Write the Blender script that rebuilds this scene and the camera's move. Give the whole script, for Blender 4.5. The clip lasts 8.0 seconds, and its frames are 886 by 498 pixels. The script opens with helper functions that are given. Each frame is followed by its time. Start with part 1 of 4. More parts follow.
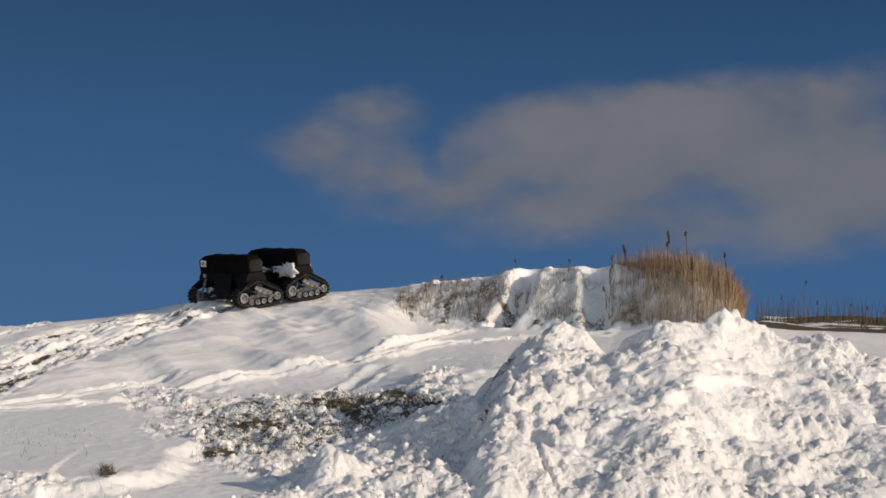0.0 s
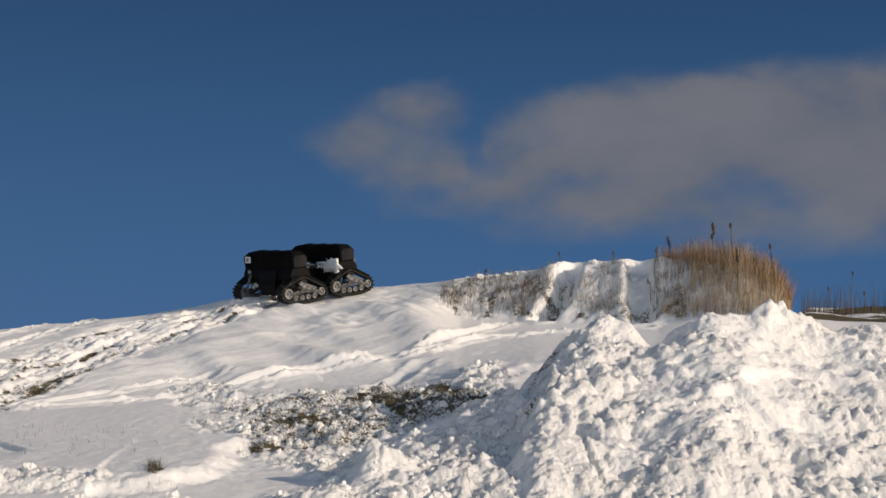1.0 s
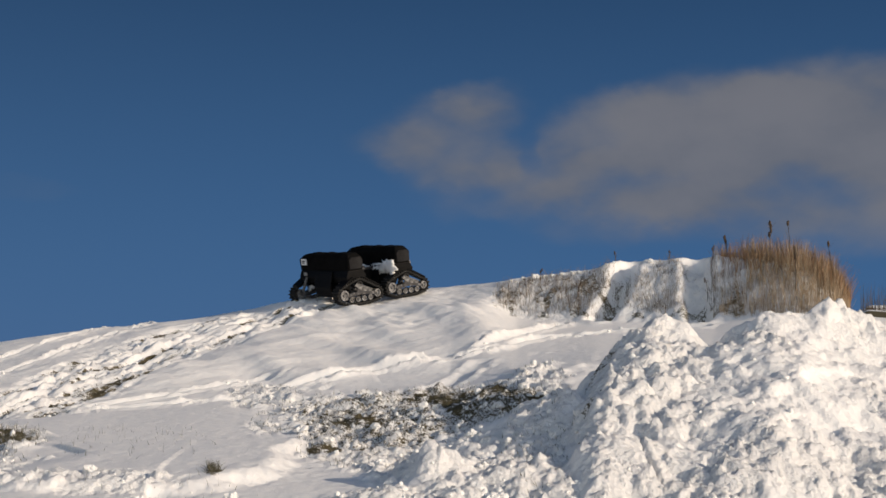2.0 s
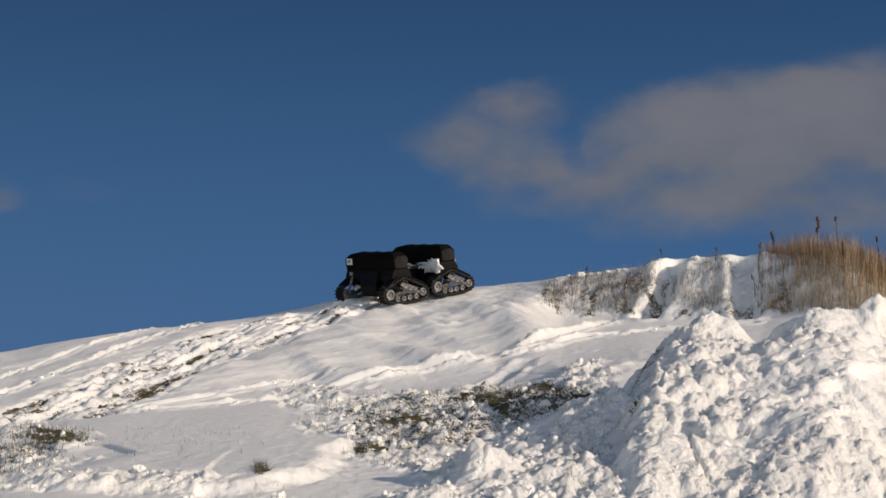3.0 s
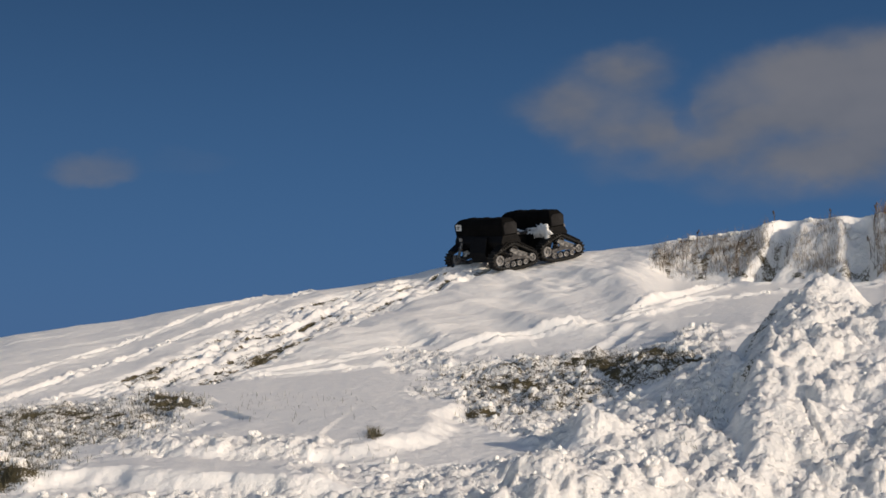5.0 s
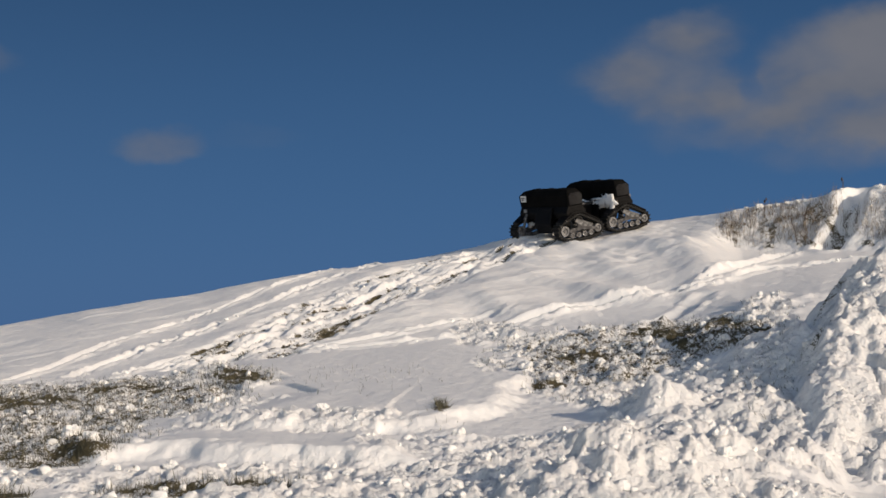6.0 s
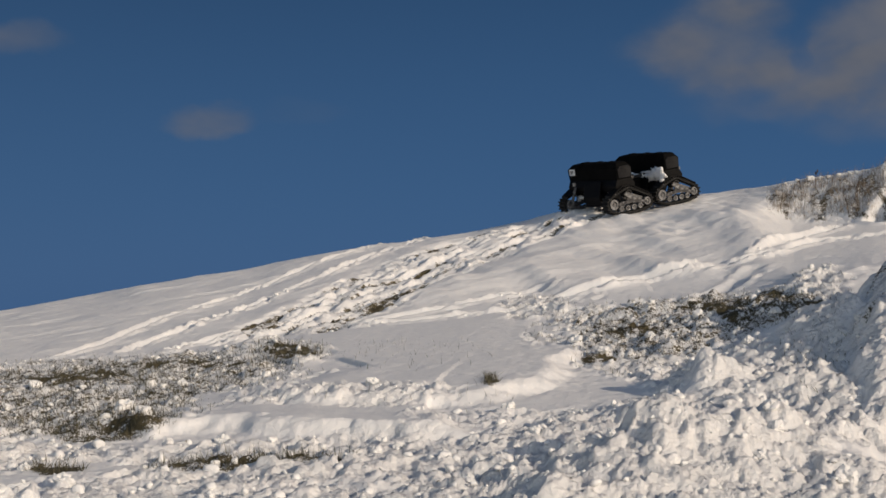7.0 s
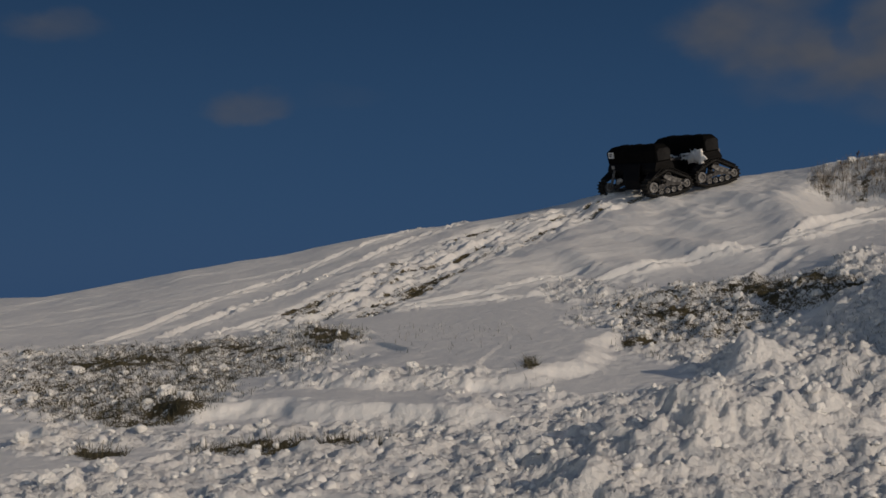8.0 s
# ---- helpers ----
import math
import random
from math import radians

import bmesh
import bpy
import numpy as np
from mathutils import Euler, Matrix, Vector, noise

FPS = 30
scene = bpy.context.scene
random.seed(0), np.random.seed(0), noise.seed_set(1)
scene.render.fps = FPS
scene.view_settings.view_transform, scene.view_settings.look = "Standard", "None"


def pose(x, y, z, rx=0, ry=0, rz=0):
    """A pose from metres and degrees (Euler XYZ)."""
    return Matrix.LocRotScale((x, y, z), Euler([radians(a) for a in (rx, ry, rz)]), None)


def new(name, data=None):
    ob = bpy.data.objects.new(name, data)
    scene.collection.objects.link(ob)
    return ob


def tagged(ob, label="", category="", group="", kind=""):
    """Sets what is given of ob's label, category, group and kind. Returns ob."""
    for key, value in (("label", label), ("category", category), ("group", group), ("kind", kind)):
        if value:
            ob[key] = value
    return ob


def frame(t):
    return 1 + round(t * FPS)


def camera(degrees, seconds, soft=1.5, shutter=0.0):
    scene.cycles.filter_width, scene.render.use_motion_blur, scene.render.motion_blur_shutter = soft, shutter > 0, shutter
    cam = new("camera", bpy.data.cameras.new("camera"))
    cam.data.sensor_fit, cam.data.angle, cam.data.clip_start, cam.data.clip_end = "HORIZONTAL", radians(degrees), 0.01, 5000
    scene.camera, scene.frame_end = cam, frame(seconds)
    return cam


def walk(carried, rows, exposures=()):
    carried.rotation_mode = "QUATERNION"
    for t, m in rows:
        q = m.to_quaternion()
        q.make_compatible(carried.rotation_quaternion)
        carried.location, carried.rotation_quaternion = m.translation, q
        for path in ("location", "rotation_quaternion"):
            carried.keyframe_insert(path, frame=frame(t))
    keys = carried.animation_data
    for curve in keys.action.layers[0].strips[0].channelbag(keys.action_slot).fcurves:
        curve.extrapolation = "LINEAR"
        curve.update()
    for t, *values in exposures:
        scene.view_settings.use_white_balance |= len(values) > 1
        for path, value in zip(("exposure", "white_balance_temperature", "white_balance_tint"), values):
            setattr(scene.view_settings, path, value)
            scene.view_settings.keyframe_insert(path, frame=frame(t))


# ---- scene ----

# ======================= camera =======================
EYE = 1.6
cam = camera(33.0, 8.0, soft=1.6)
ROWS = [
    (0.0, 95.701, -1.194, -7.591),
    (0.5, 95.464, -0.875, -6.89),
    (1.0, 95.45, -0.798, -5.877),
    (1.5, 95.458, -0.698, -4.709),
    (3.0, 95.394, -0.208, -1.957),
    (3.5, 95.254, -0.224, -0.936),
    (4.0, 94.982, -0.189, -0.016),
    (4.5, 94.562, -0.119, 1.003),
    (6.0, 93.018, 0.639, 4.793),
    (6.5, 92.465, 0.648, 5.729),
    (7.0, 92.055, 0.85, 6.672),
    (7.5, 91.727, 1.036, 7.511),
    (8.0, 91.475, 1.187, 8.178),
]
walk(cam, [(t, pose(0, 0, EYE, rx, ry, rz)) for t, rx, ry, rz in ROWS],
     exposures=[(0.0, 0.0), (6.6, 0.0), (7.0, -0.27), (7.5, -0.68), (8.0, -1.05)])

# ======================= sky and sun =======================
SUN_EL, SUN_AZ = 19.0, 124.5      # degrees; azimuth clockwise from +y, so the sun stands behind and to the right
s_el, s_az = radians(SUN_EL), radians(SUN_AZ)
SUN_DIR = Vector((math.cos(s_el) * math.sin(s_az), math.cos(s_el) * math.cos(s_az), math.sin(s_el)))
sun_data = bpy.data.lights.new("sun", "SUN")
sun_data.energy, sun_data.angle, sun_data.color = 3.25, radians(0.6), (1.0, 0.838, 0.655)
sun = new("sun", sun_data)
sun.rotation_mode = "QUATERNION"
sun.rotation_quaternion = SUN_DIR.to_track_quat("Z", "Y")
sun.location = SUN_DIR * 200


class Nodes:
    """Short hand for a node tree."""

    def __init__(self, tree):
        self.tree = tree
        tree.nodes.clear()

    def add(self, kind, inputs=None, **props):
        n = self.tree.nodes.new(kind)
        for k, v in props.items():
            setattr(n, k, v)
        for k, v in (inputs or {}).items():
            if hasattr(v, "is_linked"):
                self.tree.links.new(v, n.inputs[k])
            else:
                n.inputs[k].default_value = v
        return n

    def math(self, op, a, b=0.0, clamp=False):
        n = self.add("ShaderNodeMath", {0: a, 1: b}, operation=op, use_clamp=clamp)
        return n.outputs[0]

    def noise(self, vec, scale, detail=3.0, rough=0.55, out=0):
        return self.add("ShaderNodeTexNoise", {"Vector": vec, "Scale": scale, "Detail": detail, "Roughness": rough}).outputs[out]

    def smooth(self, v, lo, hi, a=0.0, b=1.0):
        return self.add("ShaderNodeMapRange", {0: v, 1: lo, 2: hi, 3: a, 4: b}, interpolation_type="SMOOTHSTEP").outputs[0]

    def mix(self, f, a, b):
        n = self.add("ShaderNodeMix", data_type="RGBA")
        for sock, v in ((n.inputs[0], f), (n.inputs[6], a), (n.inputs[7], b)):
            if hasattr(v, "is_linked"):
                self.tree.links.new(v, sock)
            else:
                sock.default_value = v
        return n.outputs[2]


world = bpy.data.worlds.new("sky")
scene.world = world
world.use_nodes = True
w = Nodes(world.node_tree)
sky = w.add("ShaderNodeTexSky", sky_type="NISHITA", sun_disc=False, sun_elevation=s_el, sun_rotation=s_az,
            altitude=200.0, air_density=1.0, dust_density=0.4, ozone_density=2.0)
coord = w.add("ShaderNodeTexCoord").outputs["Generated"]
xyz = w.add("ShaderNodeSeparateXYZ", {0: coord}).outputs
# azimuth and elevation in degrees, gently warped so that cloud edges fray
az = w.math("MULTIPLY", w.math("ARCTAN2", xyz[0], xyz[1]), 57.2958)
el = w.math("MULTIPLY", w.math("ARCSINE", xyz[2]), 57.2958)
streak = w.add("ShaderNodeMapping", {0: coord}).outputs[0]
streak.node.inputs["Scale"].default_value = (0.7, 0.7, 1.15)
streak.node.inputs["Rotation"].default_value = (0, 0.35, 0)
warp = w.add("ShaderNodeSeparateColor", {0: w.noise(streak, 11.0, 4.0, 0.5, out=1)}).outputs
fray = w.add("ShaderNodeSeparateColor", {0: w.noise(streak, 34.0, 5.0, 0.55, out=1)}).outputs
for k, (broad_az, broad_el) in enumerate(((3.2, 1.8), (1.7, 1.2))):
    pair = (warp, fray)[k]
    az = w.math("ADD", az, w.math("MULTIPLY", w.math("SUBTRACT", pair[0], 0.5), broad_az))
    el = w.math("ADD", el, w.math("MULTIPLY", w.math("SUBTRACT", pair[1], 0.5), broad_el))


def puff(a, e, wa, we, k=1.0):
    """A soft cloud lobe at azimuth a, elevation e (degrees)."""
    da = w.math("DIVIDE", w.math("SUBTRACT", az, a), wa)
    de = w.math("DIVIDE", w.math("SUBTRACT", el, e), we)
    d = w.math("ADD", w.math("MULTIPLY", da, da), w.math("MULTIPLY", de, de))
    return w.math("MULTIPLY", w.smooth(d, 0.0, 1.6, 1.0, 0.0), k)


cover = None
for lobe in ((4.0, 9.3, 3.4, 1.6, 0.75), (5.2, 10.9, 1.9, 0.9, 0.6), (7.6, 8.4, 2.2, 1.4, 0.42), (5.6, 7.7, 3.4, 1.2, 0.45), (1.6, 9.2, 2.2, 0.8, 0.3), (10.3, 9.8, 3.0, 1.6, 0.85), (14.5, 10.4, 4.0, 1.8, 0.9), (19.0, 10.4, 5.0, 2.3, 1.0),
             (12.5, 8.0, 4.5, 1.5, 0.8), (9.6, 6.9, 4.0, 1.2, 0.45), (19.0, 7.5, 7.0, 2.2, 0.85), (14.5, 6.4, 4.0, 1.0, 0.35), (28.0, 9.6, 9.0, 4.0, 0.9), (7.2, 9.4, 0.5, 0.8, -0.25),
             (-15.5, 7.0, 1.6, 0.75, 0.7), (-12.2, 7.5, 2.2, 0.5, 0.22), (-22.4, 9.8, 2.2, 0.75, 0.6)):
    v = puff(*lobe)
    cover = v if cover is None else w.math("ADD", cover, v)
body_noise = w.noise(streak, 16.0, 4.0, 0.5)
cover = w.math("MULTIPLY", cover, w.smooth(body_noise, 0.25, 0.65, 0.5, 1.2))
cover = w.smooth(cover, 0.02, 1.3, 0.0, 0.80)
cloud_tone = w.mix(w.smooth(body_noise, 0.3, 0.7), (2.9, 2.95, 3.3, 1), (3.8, 3.7, 3.9, 1))
# ahead, clear, deep winter blue: the sky's colours, cooled and evened out towards the horizon
up = w.smooth(xyz[2], 0.0, 0.42)
deep = w.mix(up, (0.82, 2.4, 5.45, 1), (0.18, 0.66, 1.75, 1))
# unseen sky behind the viewer, boosted and warmed as added fill for shaded snow
rear_fill = w.add("ShaderNodeMix", {}, data_type="RGBA", blend_type="MULTIPLY")
rear_fill.inputs[0].default_value = 1.0
w.tree.links.new(sky.outputs[0], rear_fill.inputs[6])
rear_fill.inputs[7].default_value = (5.6, 4.15, 3.15, 1)
clear = w.mix(w.smooth(xyz[1], -0.6, 0.25, 0.1, 0.99), rear_fill.outputs[2], deep)
colour = w.mix(cover, clear, cloud_tone)
back = w.add("ShaderNodeBackground", {"Color": colour, "Strength": 0.05})
w.add("ShaderNodeOutputWorld", {"Surface": back.outputs[0]})

# ======================= materials =======================


def material(name):
    m = bpy.data.materials.new(name)
    m.use_nodes = True
    return m, Nodes(m.node_tree)


def finish(n, base, rough, bump=None, strength=0.3, distance=0.01, **more):
    ins = {"Base Color": base, "Roughness": rough, **more}
    if bump is not None:
        ins["Normal"] = n.add("ShaderNodeBump", {"Height": bump, "Strength": strength, "Distance": distance}).outputs[0]
    p = n.add("ShaderNodeBsdfPrincipled", ins)
    n.add("ShaderNodeOutputMaterial", {"Surface": p.outputs[0]})
    return p


def snow_ground():
    """Snow sheet; where the attribute 'thin' is high the winter turf below shows through."""
    m, n = material("snow_ground")
    pos = n.add("ShaderNodeTexCoord").outputs["Object"]
    thin = n.add("ShaderNodeAttribute", attribute_name="thin").outputs["Fac"]
    fine, mid = n.noise(pos, 38.0, 6.0, 0.65), n.noise(pos, 7.0, 4.0, 0.6)
    turf = n.mix(n.noise(pos, 30.0, 4.0), (0.028, 0.028, 0.013, 1), (0.15, 0.12, 0.068, 1))
    snow = n.mix(n.smooth(mid, 0.3, 0.7), (0.87, 0.87, 0.87, 1), (0.93, 0.92, 0.905, 1))
    grit = n.smooth(n.noise(pos, 60.0, 3.0), 0.66, 0.76, 0.0, 0.35)
    snow = n.mix(n.math("MULTIPLY", grit, n.smooth(thin, 0.05, 0.5)), snow, (0.25, 0.2, 0.14, 1))
    edge = n.math("ADD", thin, n.math("MULTIPLY", n.math("SUBTRACT", fine, 0.5), 1.3))
    edge = n.math("ADD", edge, n.math("MULTIPLY", n.math("SUBTRACT", mid, 0.5), 0.9))
    show = n.smooth(edge, 0.50, 0.66)
    broken = n.add("ShaderNodeAttribute", attribute_name="broken").outputs["Fac"]
    crumb = n.math("ADD", n.noise(pos, 16.0, 6.0, 0.72), n.math("MULTIPLY", n.add("ShaderNodeTexVoronoi", {"Vector": pos, "Scale": 17.0}).outputs[0], -0.45))
    relief = n.math("ADD", n.math("MULTIPLY", n.math("ADD", n.math("MULTIPLY", fine, 0.5), mid), 0.3), n.math("MULTIPLY", crumb, n.smooth(broken, 0.1, 0.9, 0.0, 0.8)))
    finish(n, n.mix(show, snow, turf), n.smooth(show, 0, 1, 0.55, 0.9), relief, 0.8, 0.065, **{"Specular IOR Level": 0.25})
    return m


def snow_clod():
    m, n = material("snow_clod")
    pos = n.add("ShaderNodeTexCoord").outputs["Object"]
    isl = n.add("ShaderNodeNewGeometry").outputs["Random Per Island"]
    fine = n.noise(pos, 30.0, 5.0, 0.65)
    base = n.mix(isl, (0.82, 0.82, 0.82, 1), (0.91, 0.905, 0.89, 1))
    dirt = n.math("MULTIPLY", n.smooth(n.noise(pos, 12.0, 3.0), 0.62, 0.75), n.smooth(isl, 0.55, 1.0))
    finish(n, n.mix(dirt, base, (0.24, 0.19, 0.12, 1)), 0.6, fine, 0.4, 0.02, **{"Specular IOR Level": 0.25})
    return m


def blades(name, dark, light, rough=0.75):
    m, n = material(name)
    isl = n.add("ShaderNodeNewGeometry").outputs["Random Per Island"]
    pos = n.add("ShaderNodeTexCoord").outputs["Object"]
    grain = n.noise(pos, 45.0, 2.0)
    finish(n, n.mix(n.math("ADD", n.math("MULTIPLY", isl, 0.75), n.math("MULTIPLY", grain, 0.3)), dark, light), rough)
    return m


def solid(name, low, high, rough, metal=0.0, scale=9.0, dust=0.0, gloss=0.25):
    """Painted, cast or moulded surface with broad tone changes, fine scratches and a little frost."""
    m, n = material(name)
    pos = n.add("ShaderNodeTexCoord").outputs["Object"]
    broad, fine = n.noise(pos, scale, 4.0, 0.6), n.noise(pos, 90.0, 3.0, 0.6)
    base = n.mix(n.smooth(broad, 0.3, 0.7), low, high)
    if dust:
        base = n.mix(n.smooth(n.math("ADD", broad, n.math("MULTIPLY", fine, 0.5)), 0.86, 1.02, 0.0, dust), base, (0.75, 0.76, 0.78, 1))
    finish(n, base, n.smooth(fine, 0.3, 0.7, rough * 0.8, min(1.0, rough * 1.2)), fine, 0.15, 0.004, Metallic=metal, **{"Specular IOR Level": gloss})
    return m


SNOW, CLOD = snow_ground(), snow_clod()
TURF_BLADE = blades("winter_grass", (0.016, 0.019, 0.010, 1), (0.14, 0.125, 0.075, 1))
STRAW = blades("dry_reed", (0.17, 0.12, 0.072, 1), (0.47, 0.375, 0.26, 1))
RUSSET = blades("russet_reed", (0.10, 0.05, 0.022, 1), (0.30, 0.17, 0.075, 1))
WEED = blades("dead_weed", (0.03, 0.022, 0.015, 1), (0.12, 0.085, 0.05, 1))
SCRUB = blades("dead_stem", (0.09, 0.07, 0.05, 1), (0.30, 0.24, 0.17, 1))
HEAD = blades("seed_head", (0.02, 0.014, 0.01, 1), (0.06, 0.04, 0.025, 1), 0.9)
PAINT = solid("black_paint", (0.002, 0.002, 0.0025, 1), (0.0045, 0.0045, 0.005, 1), 0.6, gloss=0.1)
COVER = solid("black_canvas", (0.003, 0.003, 0.003, 1), (0.006, 0.006, 0.006, 1), 0.95, scale=5.0, gloss=0.05)
RUBBER = solid("track_rubber", (0.008, 0.008, 0.008, 1), (0.018, 0.018, 0.018, 1), 0.8, dust=0.35)
WHEEL = solid("grey_wheel", (0.07, 0.07, 0.075, 1), (0.24, 0.24, 0.24, 1), 0.6, 0.1, 14.0, dust=0.7)
FROST = solid("frosted_steel", (0.05, 0.05, 0.052, 1), (0.18, 0.18, 0.18, 1), 0.7, 0.1, 16.0, dust=0.9)
# lighter copy of the black canvas: sun on the box ends as colour
SUNLIT_COVER = solid("sunlit_canvas", (0.010, 0.010, 0.011, 1), (0.022, 0.022, 0.023, 1), 0.85, scale=6.0, gloss=0.1)
STEEL = solid("dull_steel", (0.03, 0.03, 0.032, 1), (0.09, 0.09, 0.095, 1), 0.55, 0.4, 10.0, dust=0.9)
PLATE = solid("white_plate", (0.62, 0.63, 0.63, 1), (0.75, 0.75, 0.74, 1), 0.5)
BARS = solid("plate_bars", (0.03, 0.03, 0.035, 1), (0.05, 0.05, 0.05, 1), 0.6)
LENS = solid("lamp_lens", (0.12, 0.12, 0.12, 1), (0.25, 0.25, 0.25, 1), 0.2)
CRUST = solid("snow_crust", (0.78, 0.79, 0.81, 1), (0.9, 0.9, 0.9, 1), 0.6)

# ======================= terrain =======================
# All of it stands round the viewer, who turns on the spot: lines of the land are given by azimuth (degrees, to the right of +y)
# and elevation seen from the eye.


def ease(lo, hi, v):
    t = np.clip((np.asarray(v, float) - lo) / (hi - lo), 0, 1)
    return t * t * (3 - 2 * t)


def lattice(ix, iy, seed):
    h = (ix * 374761393 + iy * 668265263 + seed * 1442695041) & 0xFFFFFFFF
    h = ((h ^ (h >> 13)) * 1274126177) & 0xFFFFFFFF
    return ((h ^ (h >> 16)) & 0xFFFF) / 65535.0


def value_noise(x, y, size, seed=0):
    """Smooth noise from 0 to 1 with cells of that size in metres."""
    x, y = np.asarray(x, float) / size, np.asarray(y, float) / size
    ix, iy = np.floor(x).astype(np.int64), np.floor(y).astype(np.int64)
    fx, fy = x - ix, y - iy
    fx, fy = fx * fx * (3 - 2 * fx), fy * fy * (3 - 2 * fy)
    a, b = lattice(ix, iy, seed), lattice(ix + 1, iy, seed)
    c, d = lattice(ix, iy + 1, seed), lattice(ix + 1, iy + 1, seed)
    return (a * (1 - fx) + b * fx) * (1 - fy) + (c * (1 - fx) + d * fx) * fy


def fractal(x, y, size, octaves=4, seed=0, gain=0.5):
    out, amp, tot = 0.0, 1.0, 0.0
    for i in range(octaves):
        c, s = math.cos(i * 1.1), math.sin(i * 1.1)
        out = out + amp * value_noise(x * c - y * s, x * s + y * c, size / 2 ** i, seed + 17 * i)
        tot, amp = tot + amp, amp * gain
    return out / tot


def billow(x, y, size, octaves=4, seed=0, gain=0.5):
    """Puffy noise with sharp creases, 0 to 1."""
    out, amp, tot = 0.0, 1.0, 0.0
    for i in range(octaves):
        c, s = math.cos(i * 1.3 + 0.4), math.sin(i * 1.3 + 0.4)
        out = out + amp * np.abs(2 * value_noise(x * c - y * s, x * s + y * c, size / 1.9 ** i, seed + 23 * i) - 1)
        tot, amp = tot + amp, amp * gain
    return out / tot


def clumps(x, y, size, seed=0):
    """Rounded lumps side by side, 0 in the creases to 1 on top."""
    x, y = np.asarray(x, float) / size, np.asarray(y, float) / size
    ix, iy = np.floor(x).astype(np.int64), np.floor(y).astype(np.int64)
    best = np.full(x.shape, 9.0)
    for dx in (-1, 0, 1):
        for dy in (-1, 0, 1):
            jx, jy = ix + dx, iy + dy
            px, py = jx + lattice(jx, jy, seed), jy + lattice(jx, jy, seed + 5)
            rad = 0.55 + 0.75 * lattice(jx, jy, seed + 9)
            best = np.minimum(best, ((x - px) ** 2 + (y - py) ** 2) / rad ** 2)
    return np.clip(1 - best, 0, 1) ** 0.8


def rubble(x, y, size, seed=0):
    """Broken crust: cells of uneven height, each tilted its own way, 0 to about 1."""
    x, y = np.asarray(x, float) / size, np.asarray(y, float) / size
    ix, iy = np.floor(x).astype(np.int64), np.floor(y).astype(np.int64)
    best, second = np.full(x.shape, 9.0), np.full(x.shape, 9.0)
    top, next_top = np.zeros(x.shape), np.zeros(x.shape)
    for dx in (-1, 0, 1):
        for dy in (-1, 0, 1):
            jx, jy = ix + dx, iy + dy
            ux, uy = x - jx - lattice(jx, jy, seed), y - jy - lattice(jx, jy, seed + 5)
            d = ux * ux + uy * uy
            h = lattice(jx, jy, seed + 9) ** 1.6 + 0.9 * (lattice(jx, jy, seed + 11) - 0.5) * ux + 0.9 * (lattice(jx, jy, seed + 13) - 0.5) * uy - 0.35 * d
            first, runner = d < best, (d >= best) & (d < second)
            next_top = np.where(first, top, np.where(runner, h, next_top))
            second = np.where(first, best, np.where(runner, d, second))
            top, best = np.where(first, h, top), np.where(first, d, best)
    k = 0.5 + 0.5 * ease(0.0, 0.12, second - best)       # worn edges between neighbours
    return k * top + (1 - k) * next_top


def lift(az_deg):
    """The elevations below are counted from a line a little above the level: this many degrees."""
    return np.interp(az_deg, (-22, 0), (1.48, 1.7))


def line(*pairs):
    a, e = zip(*pairs)
    return lambda az_deg: np.interp(az_deg, a, e) + lift(az_deg)


def tan_deg(e):
    return np.tan(np.radians(e))


CREST = line((-60, -4), (-32, -2.6), (-26, -1.9), (-22.2, -1.36), (-18.2, -0.66), (-14, -0.10), (-11.4, 0.39), (-9.2, 0.68), (-6, 1.08), (-2.1, 1.77),
             (1.1, 2.08), (3.3, 2.36), (5.2, 2.53), (7.2, 2.79), (9.1, 3.0), (10.5, 3.28), (12.5, 3.4), (14, 3.5), (15.5, 3.45), (17.3, 3.2),
             (18.3, 2.4), (19.2, 1.2), (21, 1.0), (25, 0.9), (60, 0.9))
FOOT = line((-60, -3.8), (-32, -3.6), (-22, -3.3), (-16, -2.93), (-12, -2.4), (-9.3, -2.24), (-5, -2.0), (0, -1.85), (4, -1.5), (6.3, -0.9), (9.4, -0.5), (14, -0.4), (60, -0.4))
BANK = line((5, 1.5), (6.6, 1.1), (8, 0.97), (14, 0.97), (16, 1.2), (18.3, 1.1), (19.5, 0.6), (25, 0.4), (60, 0.3))
PILE = line((5.8, -6.5), (6.8, -4.4), (7.6, -3.0), (8.8, -1.4), (9.8, -0.4), (10.7, 0.41), (11.3, 0.85), (12.2, 1.19), (13.06, 0.88), (13.71, 0.25), (14.56, 0.69), (15.62, 1.35),
            (17.3, 1.37), (18.14, 1.95), (18.98, 1.4), (20.63, 0.77), (22.67, 0.6), (24, 0.0), (27, -0.3), (30, -1.5), (34, -6.5))


def bank_shift(a):
    """The bank draws nearer from left to right."""
    return -0.27 * np.clip(a - 8, -3, 9) * ease(4.0, 8.0, a) * (1 - ease(18.3, 20, a))


